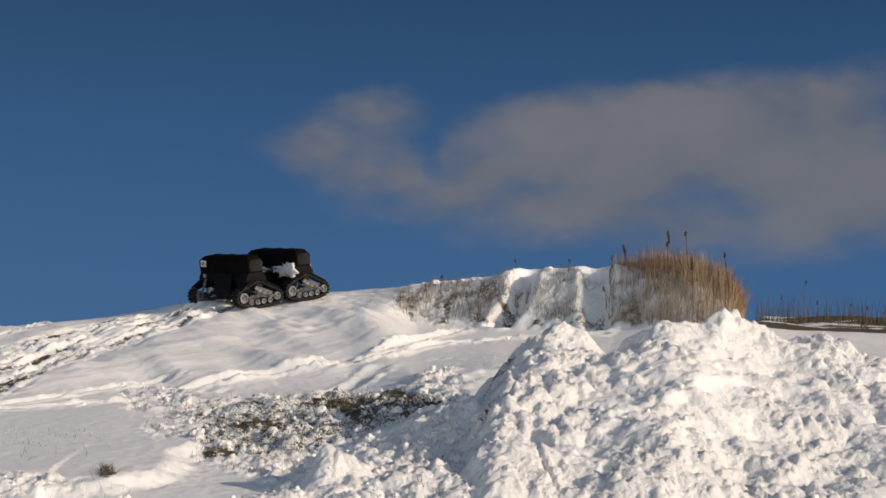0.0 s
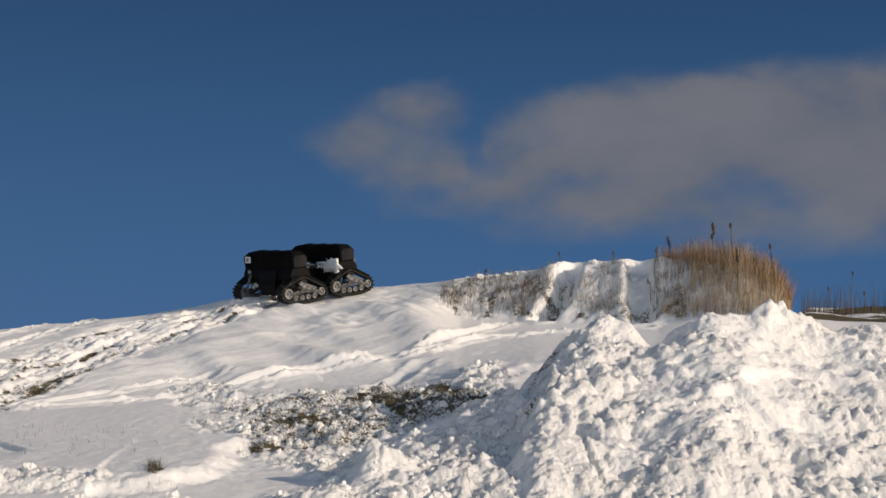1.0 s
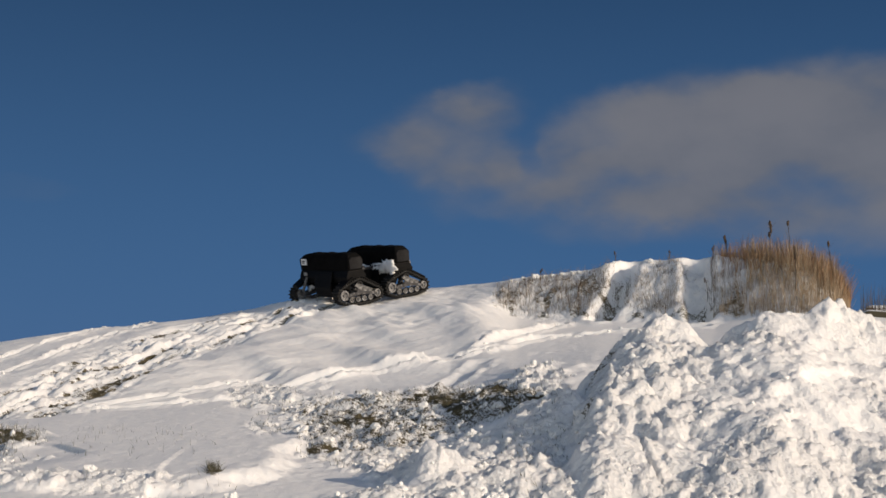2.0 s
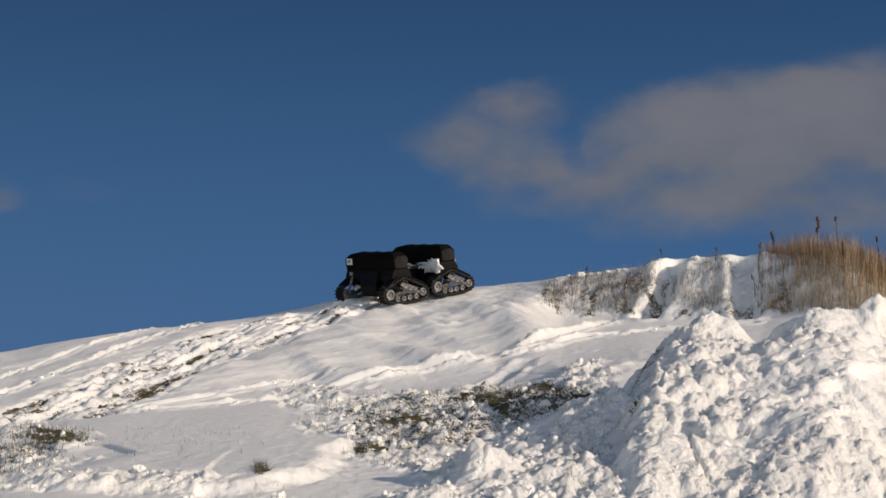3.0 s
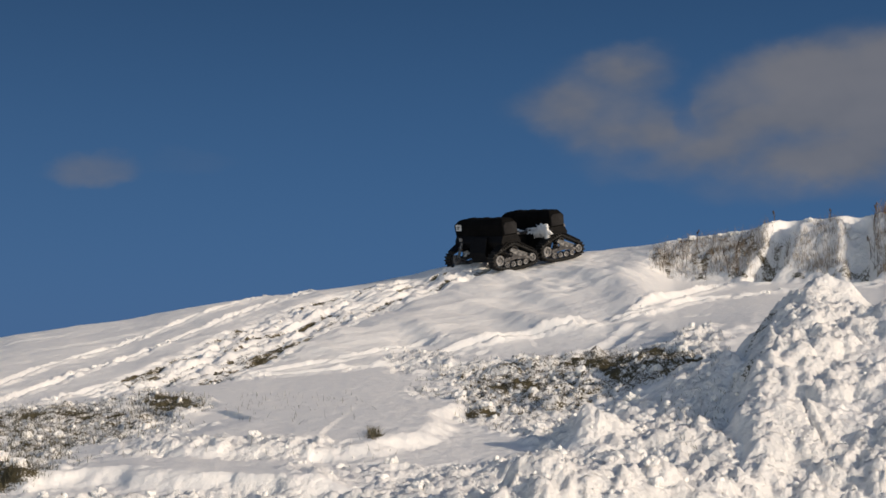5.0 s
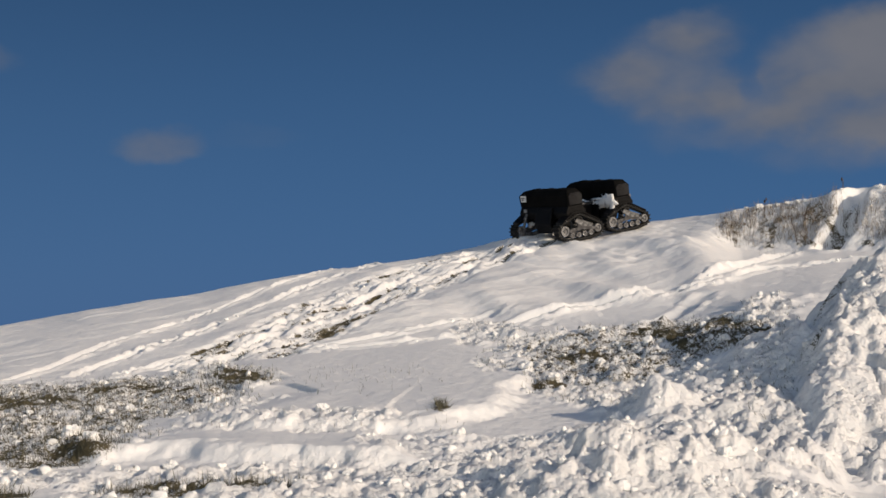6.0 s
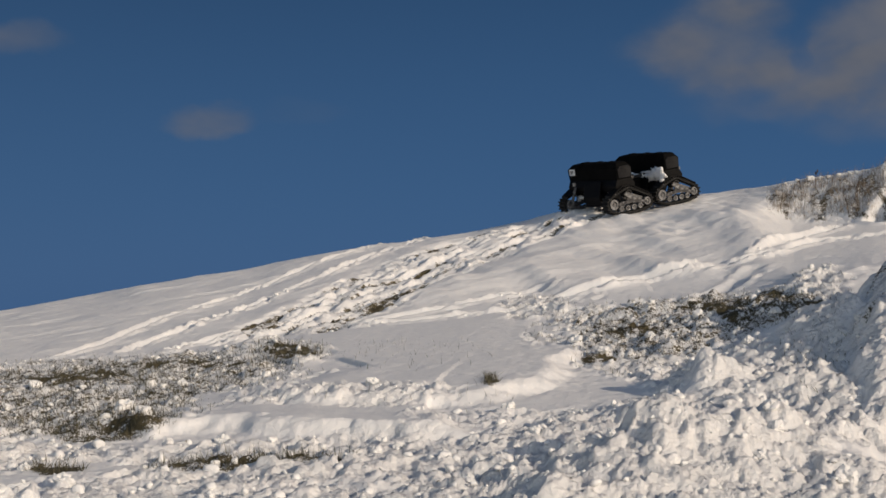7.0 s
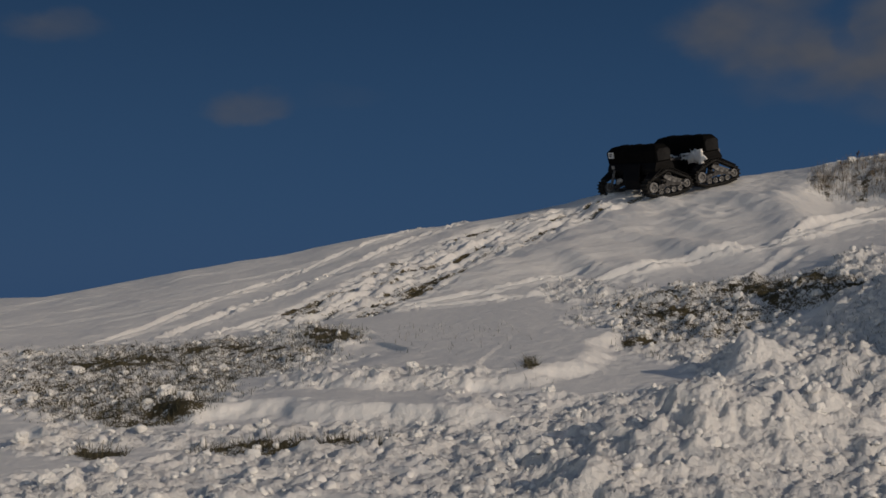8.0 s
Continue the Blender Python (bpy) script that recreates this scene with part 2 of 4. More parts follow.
def base_height(a, r):
    """The land without its small forms: fore-ground, slope or shelf and bank, crest, the land beyond."""
    bank = ease(4.5, 6.5, a)
    rb = 31.9 + bank_shift(a)
    rc = 35.0 - 1.5 * bank + bank_shift(a)
    z_foot, z_crest = EYE + 25 * tan_deg(FOOT(a)), EYE + rc * tan_deg(CREST(a))
    z_bank = (1 - bank) * (z_foot + 0.72 * (z_crest - z_foot)) + bank * (EYE + rb * tan_deg(BANK(a)))
    far = ease(18.3, 19.6, a)
    z_far = (1 - far) * (z_crest - 1.2) + far * (EYE + 60 * tan_deg(1.55 + 1.7))
    z_mid = (1 - far) * (z_crest - 0.25) + far * (EYE + 44 * tan_deg(1.25 + 1.7))
    z = np.where(r < 12, 0.0, z_foot * np.clip((r - 12) / 13, 0, 2) ** (1 + 1.2 * ease(8.5, 11.5, a)))
    z = np.where(r > 25, z_foot + (z_bank - z_foot) * (r - 25) / (rb - 25), z)
    z = np.where(r > rb, z_bank + (z_crest - z_bank) * (r - rb) / (rc - rb), z)
    z = np.where(r > rc, z_crest + (z_mid - z_crest) * (r - rc) / (44 - rc), z)
    z = np.where(r > 44, z_mid + (z_far - z_mid) * (r - 44) / 16, z)
    z = np.where(r > 60, z_far + (np.minimum(z_far, 0.8) - 1.5 - z_far) * np.clip((r - 60) / 440, 0, 1), z)
    return z


def smooth_base(a, r):
    k = 0.45 - 0.29 * ease(3.5, 7.0, a)
    return sum(base_height(a, r + s * k) for s in (-2, -1, 0, 1, 2)) / 5


def spot(az_deg, el_deg):
    """Where the line of sight at that azimuth and elevation first meets the land."""
    r = np.linspace(6, 40, 681)
    z = smooth_base(np.full(r.shape, float(az_deg)), r) - (EYE + r * tan_deg(el_deg + lift(az_deg)))
    hit = np.argmax(z > 0) if (z > 0).any() else np.argmax(z)
    return np.array((r[hit] * math.sin(radians(az_deg)), r[hit] * math.cos(radians(az_deg))))


LAID = {}


def lay(pts):
    """A line given by azimuth and elevation, laid on the land."""
    if pts not in LAID:
        LAID[pts] = [spot(*p) for p in pts]
    return LAID[pts]


def along(x, y, pts):
    """Distance to a polyline, signed to its right side, and the share of its length."""
    best, side, share = np.full(x.shape, 1e9), np.zeros(x.shape), np.zeros(x.shape)
    for i in range(len(pts) - 1):
        (x0, y0), (x1, y1) = pts[i], pts[i + 1]
        dx, dy = x1 - x0, y1 - y0
        n = math.hypot(dx, dy) + 1e-9
        t = np.clip(((x - x0) * dx + (y - y0) * dy) / n ** 2, 0, 1)
        d = np.hypot(x - x0 - t * dx, y - y0 - t * dy)
        near = d < best
        best = np.where(near, d, best)
        side = np.where(near, np.sign((x - x0) * dy - (y - y0) * dx), side)
        share = np.where(near, (i + t) / (len(pts) - 1), share)
    return best, side, share


# ruts of earlier passes over the slope: (width, depth, berm, points as azimuth, elevation)
RUTS = [
    (0.10, 0.08, 0.08, ((-21.1, -3.26), (-20.1, -3.02), (-17, -1.89), (-12.3, -0.35), (-8.8, 0.70))),
    (0.10, 0.08, 0.08, ((-18.8, -3.17), (-18, -2.88), (-14, -1.6), (-10.6, -0.27), (-7.5, 0.8))),
    (0.09, 0.07, 0.07, ((-17.2, -3.2), (-16.1, -2.93), (-11.9, -1.75), (-9.3, -0.62), (-6.2, 0.58))),
    (0.10, 0.08, 0.07, ((-14.9, -2.86), (-11.4, -1.87), (-8.8, -0.84), (-5.4, 0.5), (-1.9, 1.55))),
    (0.14, 0.06, 0.07, ((-10, -2.33), (-7.6, -1.99), (-4.3, -1.36), (-2.6, -1.0))),
    (0.14, 0.06, 0.08, ((-10.6, -2.42), (-7.6, -2.27), (-3.2, -1.92), (-1.1, -1.63))),
    (0.16, 0.10, 0.10, ((-1.9, -1.44), (1.1, -0.84), (3.2, -0.52), (5.1, -0.02), (6.8, 0.55), (8.2, 0.85))),
    (0.16, 0.09, 0.09, ((3.2, -0.62), (5.3, -0.02), (7.4, 0.38), (10.8, 0.7), (13.5, 0.8))),
    (0.18, 0.06, 0.06, ((2.7, -1.9), (4.2, -1.28), (5.3, -0.44))),
]
CHURN = [(0.62, ((-14.2, -2.75), (-11.2, -1.55), (-8.9, -0.55), (-6.6, 0.38), (-4.2, 1.12))),
         (0.58, ((-11.9, -2.5), (-9.0, -1.5), (-6.8, -0.6), (-4.7, 0.28), (-2.2, 1.2), (-0.9, 1.55)))]
# dark scrapes where a track has bitten through to the soil
SCRAPES = [(0.16, ((-11.85, -2.33), (-10.2, -1.95), (-8.76, -1.56))), (0.18, ((-8.2, -0.1), (-6.0, 0.75), (-4.6, 1.15))),
           (0.18, ((-4.4, 0.75), (-3.2, 1.15), (-2.0, 1.5))), (0.12, ((-9.6, -1.3), (-7.6, -0.55), (-6.2, 0.05)))]
# the two tracks that cut down through the bank
CUTS = [(0.25, ((10.9, 3.4), (10.6, 2.9), (10.2, 1.9), (9.8, 1.15))), (0.25, ((13.35, 3.5), (13.3, 2.9), (13.4, 1.9), (13.55, 1.1)))]
# patches of churned snow and turf: azimuth, elevation, half widths, lumpiness, bareness
PATCHES = [
    (1.2, -2.9, 4.6, 1.1, 0.9, 0.72), (5.6, -2.2, 2.8, 0.9, 0.8, 0.8), (0.4, -3.9, 2.3, 0.9, 0.8, 0.35), (4.5, -4.6, 4.5, 1.6, 0.72, 0.16),
    (-3.0, -1.9, 1.7, 0.5, 0.7, 0.3), (-17.5, -4.0, 6.2, 0.9, 0.6, 0.70), (-20, -5.4, 4.6, 1.2, 0.65, 0.70), (-13.0, -3.5, 2.0, 0.6, 0.6, 0.5), (-24, -4.6, 3.4, 1.3, 0.6, 0.70), (-21.5, -6.9, 4.0, 0.5, 0.75, 0.06), (-10.5, -5.3, 5.0, 0.35, 0.6, 0.1),
    (-13.5, -4.5, 2.0, 0.8, 0.5, 0.1), (2.0, -7.0, 9.0, 1.6, 0.75, 0.14), (-10.0, -7.7, 12.0, 1.2, 0.7, 0.12), (8.0, -5.5, 3.0, 2.5, 0.9, 0.0), (2.0, -9.2, 14.0, 1.6, 0.8, 0.05), (-18.0, -8.8, 9.0, 1.1, 0.65, 0.1), (-5.0, -6.2, 3.5, 0.6, 0.5, 0.1), (17.0, -4.5, 9.0, 3.0, 0.85, 0.0), (7.4, -3.0, 1.5, 2.6, 0.9, 0.3),
]
# strips of bare, dark turf
BARE = [(0.7, -2.85, 1.4, 0.22), (3.3, -2.1, 1.0, 0.16), (5.9, -1.68, 0.9, 0.16), (6.0, -2.5, 0.7, 0.35), (4.2, -2.3, 0.6, 0.4), (-0.8, -3.92, 0.7, 0.14), (7.3, -2.0, 0.7, 0.2),
        (-12.6, -3.4, 1.0, 0.35), (-16.5, -3.75, 2.6, 0.22), (-20.5, -4.1, 2.2, 0.25), (-19.5, -6.25, 2.2, 0.3), (-15.5, -7.45, 2.6, 0.22), (-11.8, -7.5, 1.6, 0.14), (-21, -7.4, 1.2, 0.2),
        (-4.9, -5.05, 0.35, 0.2)]


PILE_BROAD = line((5.8, -6.5), (6.8, -4.4), (7.6, -3.0), (8.8, -1.5), (9.8, -0.35), (10.5, 0.4), (11.2, 0.9), (12, 1.05), (13, 0.95), (15, 0.85), (18, 1.15), (20, 0.85), (24, 0.4), (27, 0.0), (30, -1.5), (34, -6.5))
# edges of the snow sheet, from left to right: the far side stands higher
STEPS = [(0.18, 3.6, ((-15.5, -5.3), (-12, -5.45), (-8.9, -5.6), (-5, -5.4), (-3.0, -4.9), (-2.0, -4.0), (-1.6, -3.6))),
         (0.22, 1.4, ((-18.2, -6.45), (-17.1, -6.35), (-14.4, -6.3), (-11.4, -6.5), (-8, -6.75), (-5.5, -6.6))),
         (0.12, 1.5, ((-3.4, -2.05), (-1.2, -2.15), (1.0, -2.2), (3.0, -1.95), (4.6, -1.5))),
         (0.07, 1.5, ((5.6, -1.6), (7.0, -1.45), (8.2, -1.12), (9.4, -0.51)))]


# open cracks and hollows in the face of the pile: width, depth, points as azimuth and elevation
CREASES = [(0.06, 0.13, ((10.9, -3.35), (11.35, -3.85), (11.8, -4.6), (12.4, -5.3))), (0.10, 0.09, ((10.7, -2.0), (11.4, -1.8), (12.0, -1.65))),
           (0.12, 0.08, ((13.0, -2.7), (13.2, -3.3))), (0.16, 0.08, ((13.6, -4.0), (14.0, -4.3)))]


# smaller shoved-up lobes: azimuth, distance, height, radius
LOBES = [(4.2, 13.6, 0.26, 0.9), (2.4, 12.8, 0.24, 0.7), (0.4, 12.1, 0.2, 0.55), (-3.0, 11.3, 0.22, 0.45), (4.6, 14.2, 0.2, 0.6), (0.6, 13.0, 0.18, 0.5), (-2.0, 12.6, 0.15, 0.5), (1.2, 15.6, 0.14, 0.5), (8.9, 19.4, 0.45, 0.9), (7.0, 16.2, 0.15, 0.7)]


def polar(a_deg, r):
    a = np.radians(a_deg)
    return r * np.sin(a), r * np.cos(a)


def pile_height(a, r):
    """The ploughed-up heap of snow: one broad slope to the front, a crest with its own peaks, steep behind."""
    rc = 20.4 + 0.14 * (np.clip(a, 8, 30) - 10) + 0.2 * np.sin(a * 0.7)
    d = rc - r
    zc = EYE + rc * tan_deg(PILE_BROAD(a + 0.42 * np.clip(d, 0, 7)))
    peaks = EYE + rc * tan_deg(PILE(a)) - (EYE + rc * tan_deg(PILE_BROAD(a)))
    front = zc - 0.39 * np.minimum(d, 6.8) - 0.08 * np.clip(d - 6.8, 0, 20) + peaks * np.exp(-(d / 0.6) ** 2)
    rear = zc + peaks + 0.8 * d
    return np.where(d > 0, front, rear)


def ground_layers(x, y):
    """Height and bareness of the snow sheet."""
    a, r = np.degrees(np.arctan2(x, y)), np.hypot(x, y)
    base = smooth_base(a, r)
    e = np.degrees(np.arctan2(base - EYE, np.maximum(r, 0.1))) - lift(a)
    view = ease(46, 38, np.abs(a))                       # small forms stand only before the viewer
    near = ease(90, 40, r)
    z = base + view * near * 0.07 * (fractal(x, y, 2.6, 3, 3) - 0.5)
    z += view * near * ease(25, 27, r) * ease(36, 34, r) * 0.32 * (fractal(x * 0.85 + y * 0.5, (y - x * 0.6) * 0.3, 0.8, 2, 8) - 0.5) * (0.3 + 0.7 * ease(-11, -5, a)) * ease(7, 4, a)
    z += view * near * 0.09 * ease(28.5, 31.5, r) * ease(35.2, 34, r) * ease(-4.0, 0.5, a) * ease(6.5, 5, a) * (billow(x * 1.2 + y * 0.9, (y - x) * 0.45, 0.5, 2, 15) - 0.4)
    thin, lump = np.zeros(x.shape), np.zeros(x.shape)
    ragged = fractal(x, y, 0.7, 3, 21) - 0.5
    for pa, pe, wa, we, lumpy, bare in PATCHES:
        d = ((a - pa) / wa) ** 2 + ((e - pe) / we) ** 2 + 1.3 * ragged
        m = ease(1.25, 0.45, d)
        lump = np.maximum(lump, m * lumpy)
        thin = np.maximum(thin, m * bare * 0.75)
    scraped = np.zeros(x.shape)
    for pa, pe, wa, we in BARE:
        d = ((a - pa) / wa) ** 2 + ((e - pe) / we) ** 2 + 1.5 * ragged
        thin = np.maximum(thin, ease(1.6, 0.3, d) * (0.22 + 1.05 * fractal(x, y, 0.24, 3, 25, 0.65)))
        scraped = np.maximum(scraped, ease(1.8, 0.6, d))
    lump = lump * (1 - 0.3 * scraped)
    for width, depth, berm, pts in RUTS:
        d, side, share = along(x, y, lay(pts))
        live = ease(0, 0.06, share) * ease(1, 0.94, share) if depth < 0.08 else 1.0
        wob = 0.55 + 0.9 * fractal(x, y, 0.3, 2, 31)
        z += 0.8 * live * (-depth * np.exp(-(d / width) ** 2) + 0.55 * berm * wob * np.exp(-((d - 1.4 * width) / (0.5 * width)) ** 2))
        lump = np.maximum(lump, 0.42 * np.exp(-((d - 1.4 * width) / width) ** 2) * ease(0.3, 0.6, value_noise(x, y, 0.8, 33)))
    # wind ripples that run up the open slope
    z += view * ease(24.5, 27, r) * ease(36, 34.5, r) * ease(6, 3, a) * 0.06 * (fractal(x * 0.6 - y * 0.8, (x * 0.8 + y * 0.6) * 0.25, 0.4, 3, 27) - 0.5)
    run, across = x * 0.51 + y * 0.86, x * 0.86 - y * 0.51
    ridges = fractal(across * 1.7, run * 0.36, 0.30, 4, 41, 0.62)
    for width, pts in CHURN:
        d, side, share = along(x, y, lay(pts))
        m = ease(1.35 * width, 0.75 * width, d + 0.5 * ragged)
        z += m * (0.24 * (ridges - 0.52) - 0.03)
        lump = np.maximum(lump, 0.42 * m)
        thin = np.maximum(thin, m * (0.24 + 0.46 * ease(0.54, 0.40, ridges) * ease(0.34, 0.56, fractal(across * 1.3, run * 0.5, 0.5, 3, 47, 0.6))))
    for width, pts in SCRAPES:
        d, side, share = along(x, y, lay(pts))
        m = np.exp(-((d + 0.10 * ragged) / width) ** 2) * ease(0.25, 0.5, fractal(across * 1.5, run * 0.8, 0.5, 2, 49)) * ease(0, 0.15, share) * ease(1, 0.85, share)
        z -= 0.06 * m
        thin = np.maximum(thin, 0.95 * m)
    for width, pts in CUTS:
        d, side, share = along(x, y, lay(pts))
        d = np.maximum(0, d + 0.22 * (fractal(x, y, 0.35, 3, 79) - 0.5))
        z += -0.42 * np.exp(-(d / width) ** 4) + 0.05 * np.exp(-((d - 1.6 * width) / 0.15) ** 2) * ease(0.0, 0.3, value_noise(x, y, 0.5, 77))
        lump = np.maximum(lump, 0.75 * np.exp(-(d / (1.3 * width)) ** 2))
    for rise, reach, pts in STEPS:
        d, side, share = along(x, y, lay(pts))
        s = -d * side + 0.5 * ragged
        lump = np.maximum(lump, 0.22 * np.exp(-((s + 0.1) / 0.3) ** 2))
        z += 0.75 * rise * ease(-0.2, 0.14, s) * np.exp(-np.clip(s, 0, 9) / reach) * ease(0, 0.12, share) * ease(1, 0.88, share)
    # broken snow along the foot of the bank and on its face
    face = ease(5.0, 6.0, a) * ease(18.6, 17.6, a) * ease(31.6, 32.0, r - bank_shift(a)) * ease(34.0, 33.2, r - bank_shift(a))
    lump = np.maximum(lump, 0.5 * face)
    thin = np.maximum(thin, face * 0.6 * ease(0.42, 0.6, fractal(x * 2, y, 0.7, 3, 55)))
    beyond = ease(18.6, 19.6, a) * ease(36, 39, r) * ease(70, 60, r)
    thin = np.maximum(thin, beyond * ease(0.30, 0.46, fractal(x * 0.25, y, 2.2, 3, 61)))
    z += beyond * 0.35 * (fractal(x, y, 2.0, 3, 63) - 0.45)
    # the lone heap and the ploughed pile
    hx, hy = 16.6 * math.sin(radians(3.4)), 16.6 * math.cos(radians(3.4))
    dx, dy = x - hx, y - hy
    z += 0.44 * np.exp(-(((dx + 0.15 * dy) * 2.2) ** 2 + (dy * 1.2) ** 2) * 1.6) * (0.6 + 0.8 * fractal(x, y, 0.5, 3, 71))
    for ha, hr, hz, wide in LOBES:
        lx, ly = polar(ha, hr)
        q = ((x - lx) ** 2 + (y - ly) ** 2) / wide ** 2
        z += hz * np.exp(-q) * (0.6 + 0.8 * fractal(x, y, 0.5, 3, 73))
        lump = np.maximum(lump, np.exp(-q) * 0.8)
    pile = pile_height(a, r) + 0.34 * (fractal(x, y, 0.9, 3, 5) - 0.5) + 0.12 * rubble(x + 0.3 * ragged, y + 0.2 * ragged, 0.7, 12)
    pe_ = np.degrees(np.arctan2(pile - EYE, np.maximum(r, 0.1))) - lift(a)
    for width, depth, pts in CREASES:
        d, side, share = along(a, pe_, pts)
        pile = pile - depth * np.exp(-((d + 0.16 * ragged) / width) ** 2) * ease(0, 0.2, share) * ease(1, 0.8, share)
    on_pile = ease(-0.10, 0.25, pile - z) * view
    z = np.where(on_pile > 0, np.maximum(z, z * (1 - on_pile) + pile * on_pile), z)
    packed = ease(0.36, 0.62, fractal(x * 1.1, y * 0.8, 1.3, 3, 101))
    lump = np.maximum(lump * (1 - on_pile), on_pile * (0.48 + 0.46 * packed))
    thin = thin * (1 - on_pile)
    flank = on_pile * ease(11.5, 10.4, a + 0.42 * np.clip(20.5 - r, 0, 7))
    thin = np.maximum(thin, flank * 0.55 * ease(0.42, 0.62, fractal(x, y, 0.3, 3, 95)))
    wx, wy = x + 0.16 * (fractal(x, y, 0.22, 3, 81) - 0.5), y + 0.16 * (fractal(x, y, 0.22, 3, 87) - 0.5)
    gate = ease(0.35, 0.65, value_noise(x, y, 0.9, 91))
    chunk = 0.13 * rubble(wx, wy, 0.36, 2) * gate + 0.03 * clumps(wx, wy, 0.34, 3) + 0.085 * rubble(wx, wy, 0.19, 4) + 0.05 * rubble(wx, wy, 0.10, 6)
    rough = (0.8 - 0.35 * on_pile) * chunk + 0.30 * (billow(wx, wy, 0.40, 6, 9, 0.74) - 0.42) + 0.10 * (fractal(x, y, 0.9, 2, 19) - 0.5) - 0.04
    z += view * near * lump * rough * (1.0 + 0.15 * on_pile)
    z += view * near * 0.014 * (fractal(x, y, 0.12, 2, 13) - 0.5)
    return z, np.clip(thin, 0, 1) * view, lump


def build_ground():
    azs = np.concatenate((np.arange(-180, -30, 3.0), np.arange(-30, 30, 0.095), np.arange(30, 180, 3.0)))
    rs = np.concatenate(((0.0,), np.arange(1.0, 8.6, 0.6), np.arange(8.8, 24, 0.034), np.arange(24, 36.5, 0.045), np.arange(36.5, 62, 0.3), np.geomspace(62, 3000, 30)))
    A, Rr = np.meshgrid(np.radians(azs), rs, indexing="ij")
    x, y = Rr * np.sin(A), Rr * np.cos(A)
    z, thin, lump = ground_layers(x, y)
    z[:, 0] = 0.0
    na, nr = x.shape
    me = bpy.data.meshes.new("ground")
    me.vertices.add(na * nr)
    me.vertices.foreach_set("co", np.stack((x, y, z), -1).astype(np.float32).ravel())
    i, j = np.meshgrid(np.arange(na), np.arange(nr - 1), indexing="ij")
    k = (i + 1) % na
    quads = np.stack((i * nr + j, i * nr + j + 1, k * nr + j + 1, k * nr + j), -1).reshape(-1, 4)
    me.loops.add(quads.size)
    me.loops.foreach_set("vertex_index", quads.ravel().astype(np.int32))
    me.polygons.add(len(quads))
    me.polygons.foreach_set("loop_start", np.arange(0, quads.size, 4, dtype=np.int32))
    me.polygons.foreach_set("use_smooth", np.ones(len(quads), dtype=bool))
    me.update(calc_edges=True)
    at = me.attributes.new("thin", "FLOAT", "POINT")
    at.data.foreach_set("value", thin.astype(np.float32).ravel())
    at = me.attributes.new("broken", "FLOAT", "POINT")
    at.data.foreach_set("value", np.clip(lump, 0, 1).astype(np.float32).ravel())
    me.materials.append(SNOW)
    ob = new("ground", me)
    return tagged(ob, "snow-covered hillside with ruts, churned clods and bare winter turf", "ground", kind="structure")


def height(x, y):
    z, _, _ = ground_layers(np.array([float(x)]), np.array([float(y)]))
    return float(z[0])


build_ground()

# ======================= helpers for things =======================
rng = np.random.default_rng(7)


def part(name, bm, mat, parent=None, label="", smooth=True):
    me = bpy.data.meshes.new(name)
    bm.normal_update()
    bm.to_mesh(me)
    bm.free()
    me.materials.append(mat)
    me.polygons.foreach_set("use_smooth", np.full(len(me.polygons), smooth))
    ob = new(name, me)
    ob.parent = parent
    if label:
        ob["label"] = label
    return ob


def box(bm, lo, hi, bevel=0.0, taper=None, seg=2):
    """A bevelled block; taper: shares by which its top is drawn in along x and y."""
    made = bmesh.ops.create_cube(bm, size=1.0)["verts"]
    lo, hi = Vector(lo), Vector(hi)
    for v in made:
        if taper and v.co.z > 0:
            v.co.x *= taper[0]
            v.co.y *= taper[1]
        v.co = Vector(((lo[i] + hi[i]) / 2 + v.co[i] * (hi[i] - lo[i])) for i in range(3))
    if bevel:
        edges = {e for v in made for e in v.link_edges}
        bmesh.ops.bevel(bm, geom=list(edges), offset=bevel, segments=seg, affect="EDGES", profile=0.6)


def slab(bm, outline, y0, y1, bevel=0.0):
    """An outline in x and z, drawn out from y0 to y1."""
    a = [bm.verts.new((x, y0, z)) for x, z in outline]
    b = [bm.verts.new((x, y1, z)) for x, z in outline]
    n = len(a)
    faces = [bm.faces.new(a), bm.faces.new(b[::-1])]
    for i in range(n):
        faces.append(bm.faces.new((a[i], b[i], b[(i + 1) % n], a[(i + 1) % n])))
    bmesh.ops.recalc_face_normals(bm, faces=faces)
    if bevel:
        bmesh.ops.bevel(bm, geom=list({e for f in faces for e in f.edges}), offset=bevel, segments=2, affect="EDGES", profile=0.6)


def disc(bm, x, z, y0, y1, radius, seg=20):
    """A wheel-like solid with its axle along y."""
    m = Matrix.Translation((x, (y0 + y1) / 2, z)) @ Matrix.Rotation(radians(90), 4, "X")
    bmesh.ops.create_cone(bm, cap_ends=True, segments=seg, radius1=radius, radius2=radius, depth=abs(y1 - y0), matrix=m)


def mesh_from(name, verts, faces, mat):
    me = bpy.data.meshes.new(name)
    me.from_pydata(verts.tolist() if hasattr(verts, "tolist") else verts, [], faces.tolist() if hasattr(faces, "tolist") else faces)
    me.materials.append(mat)
    me.update()
    return me


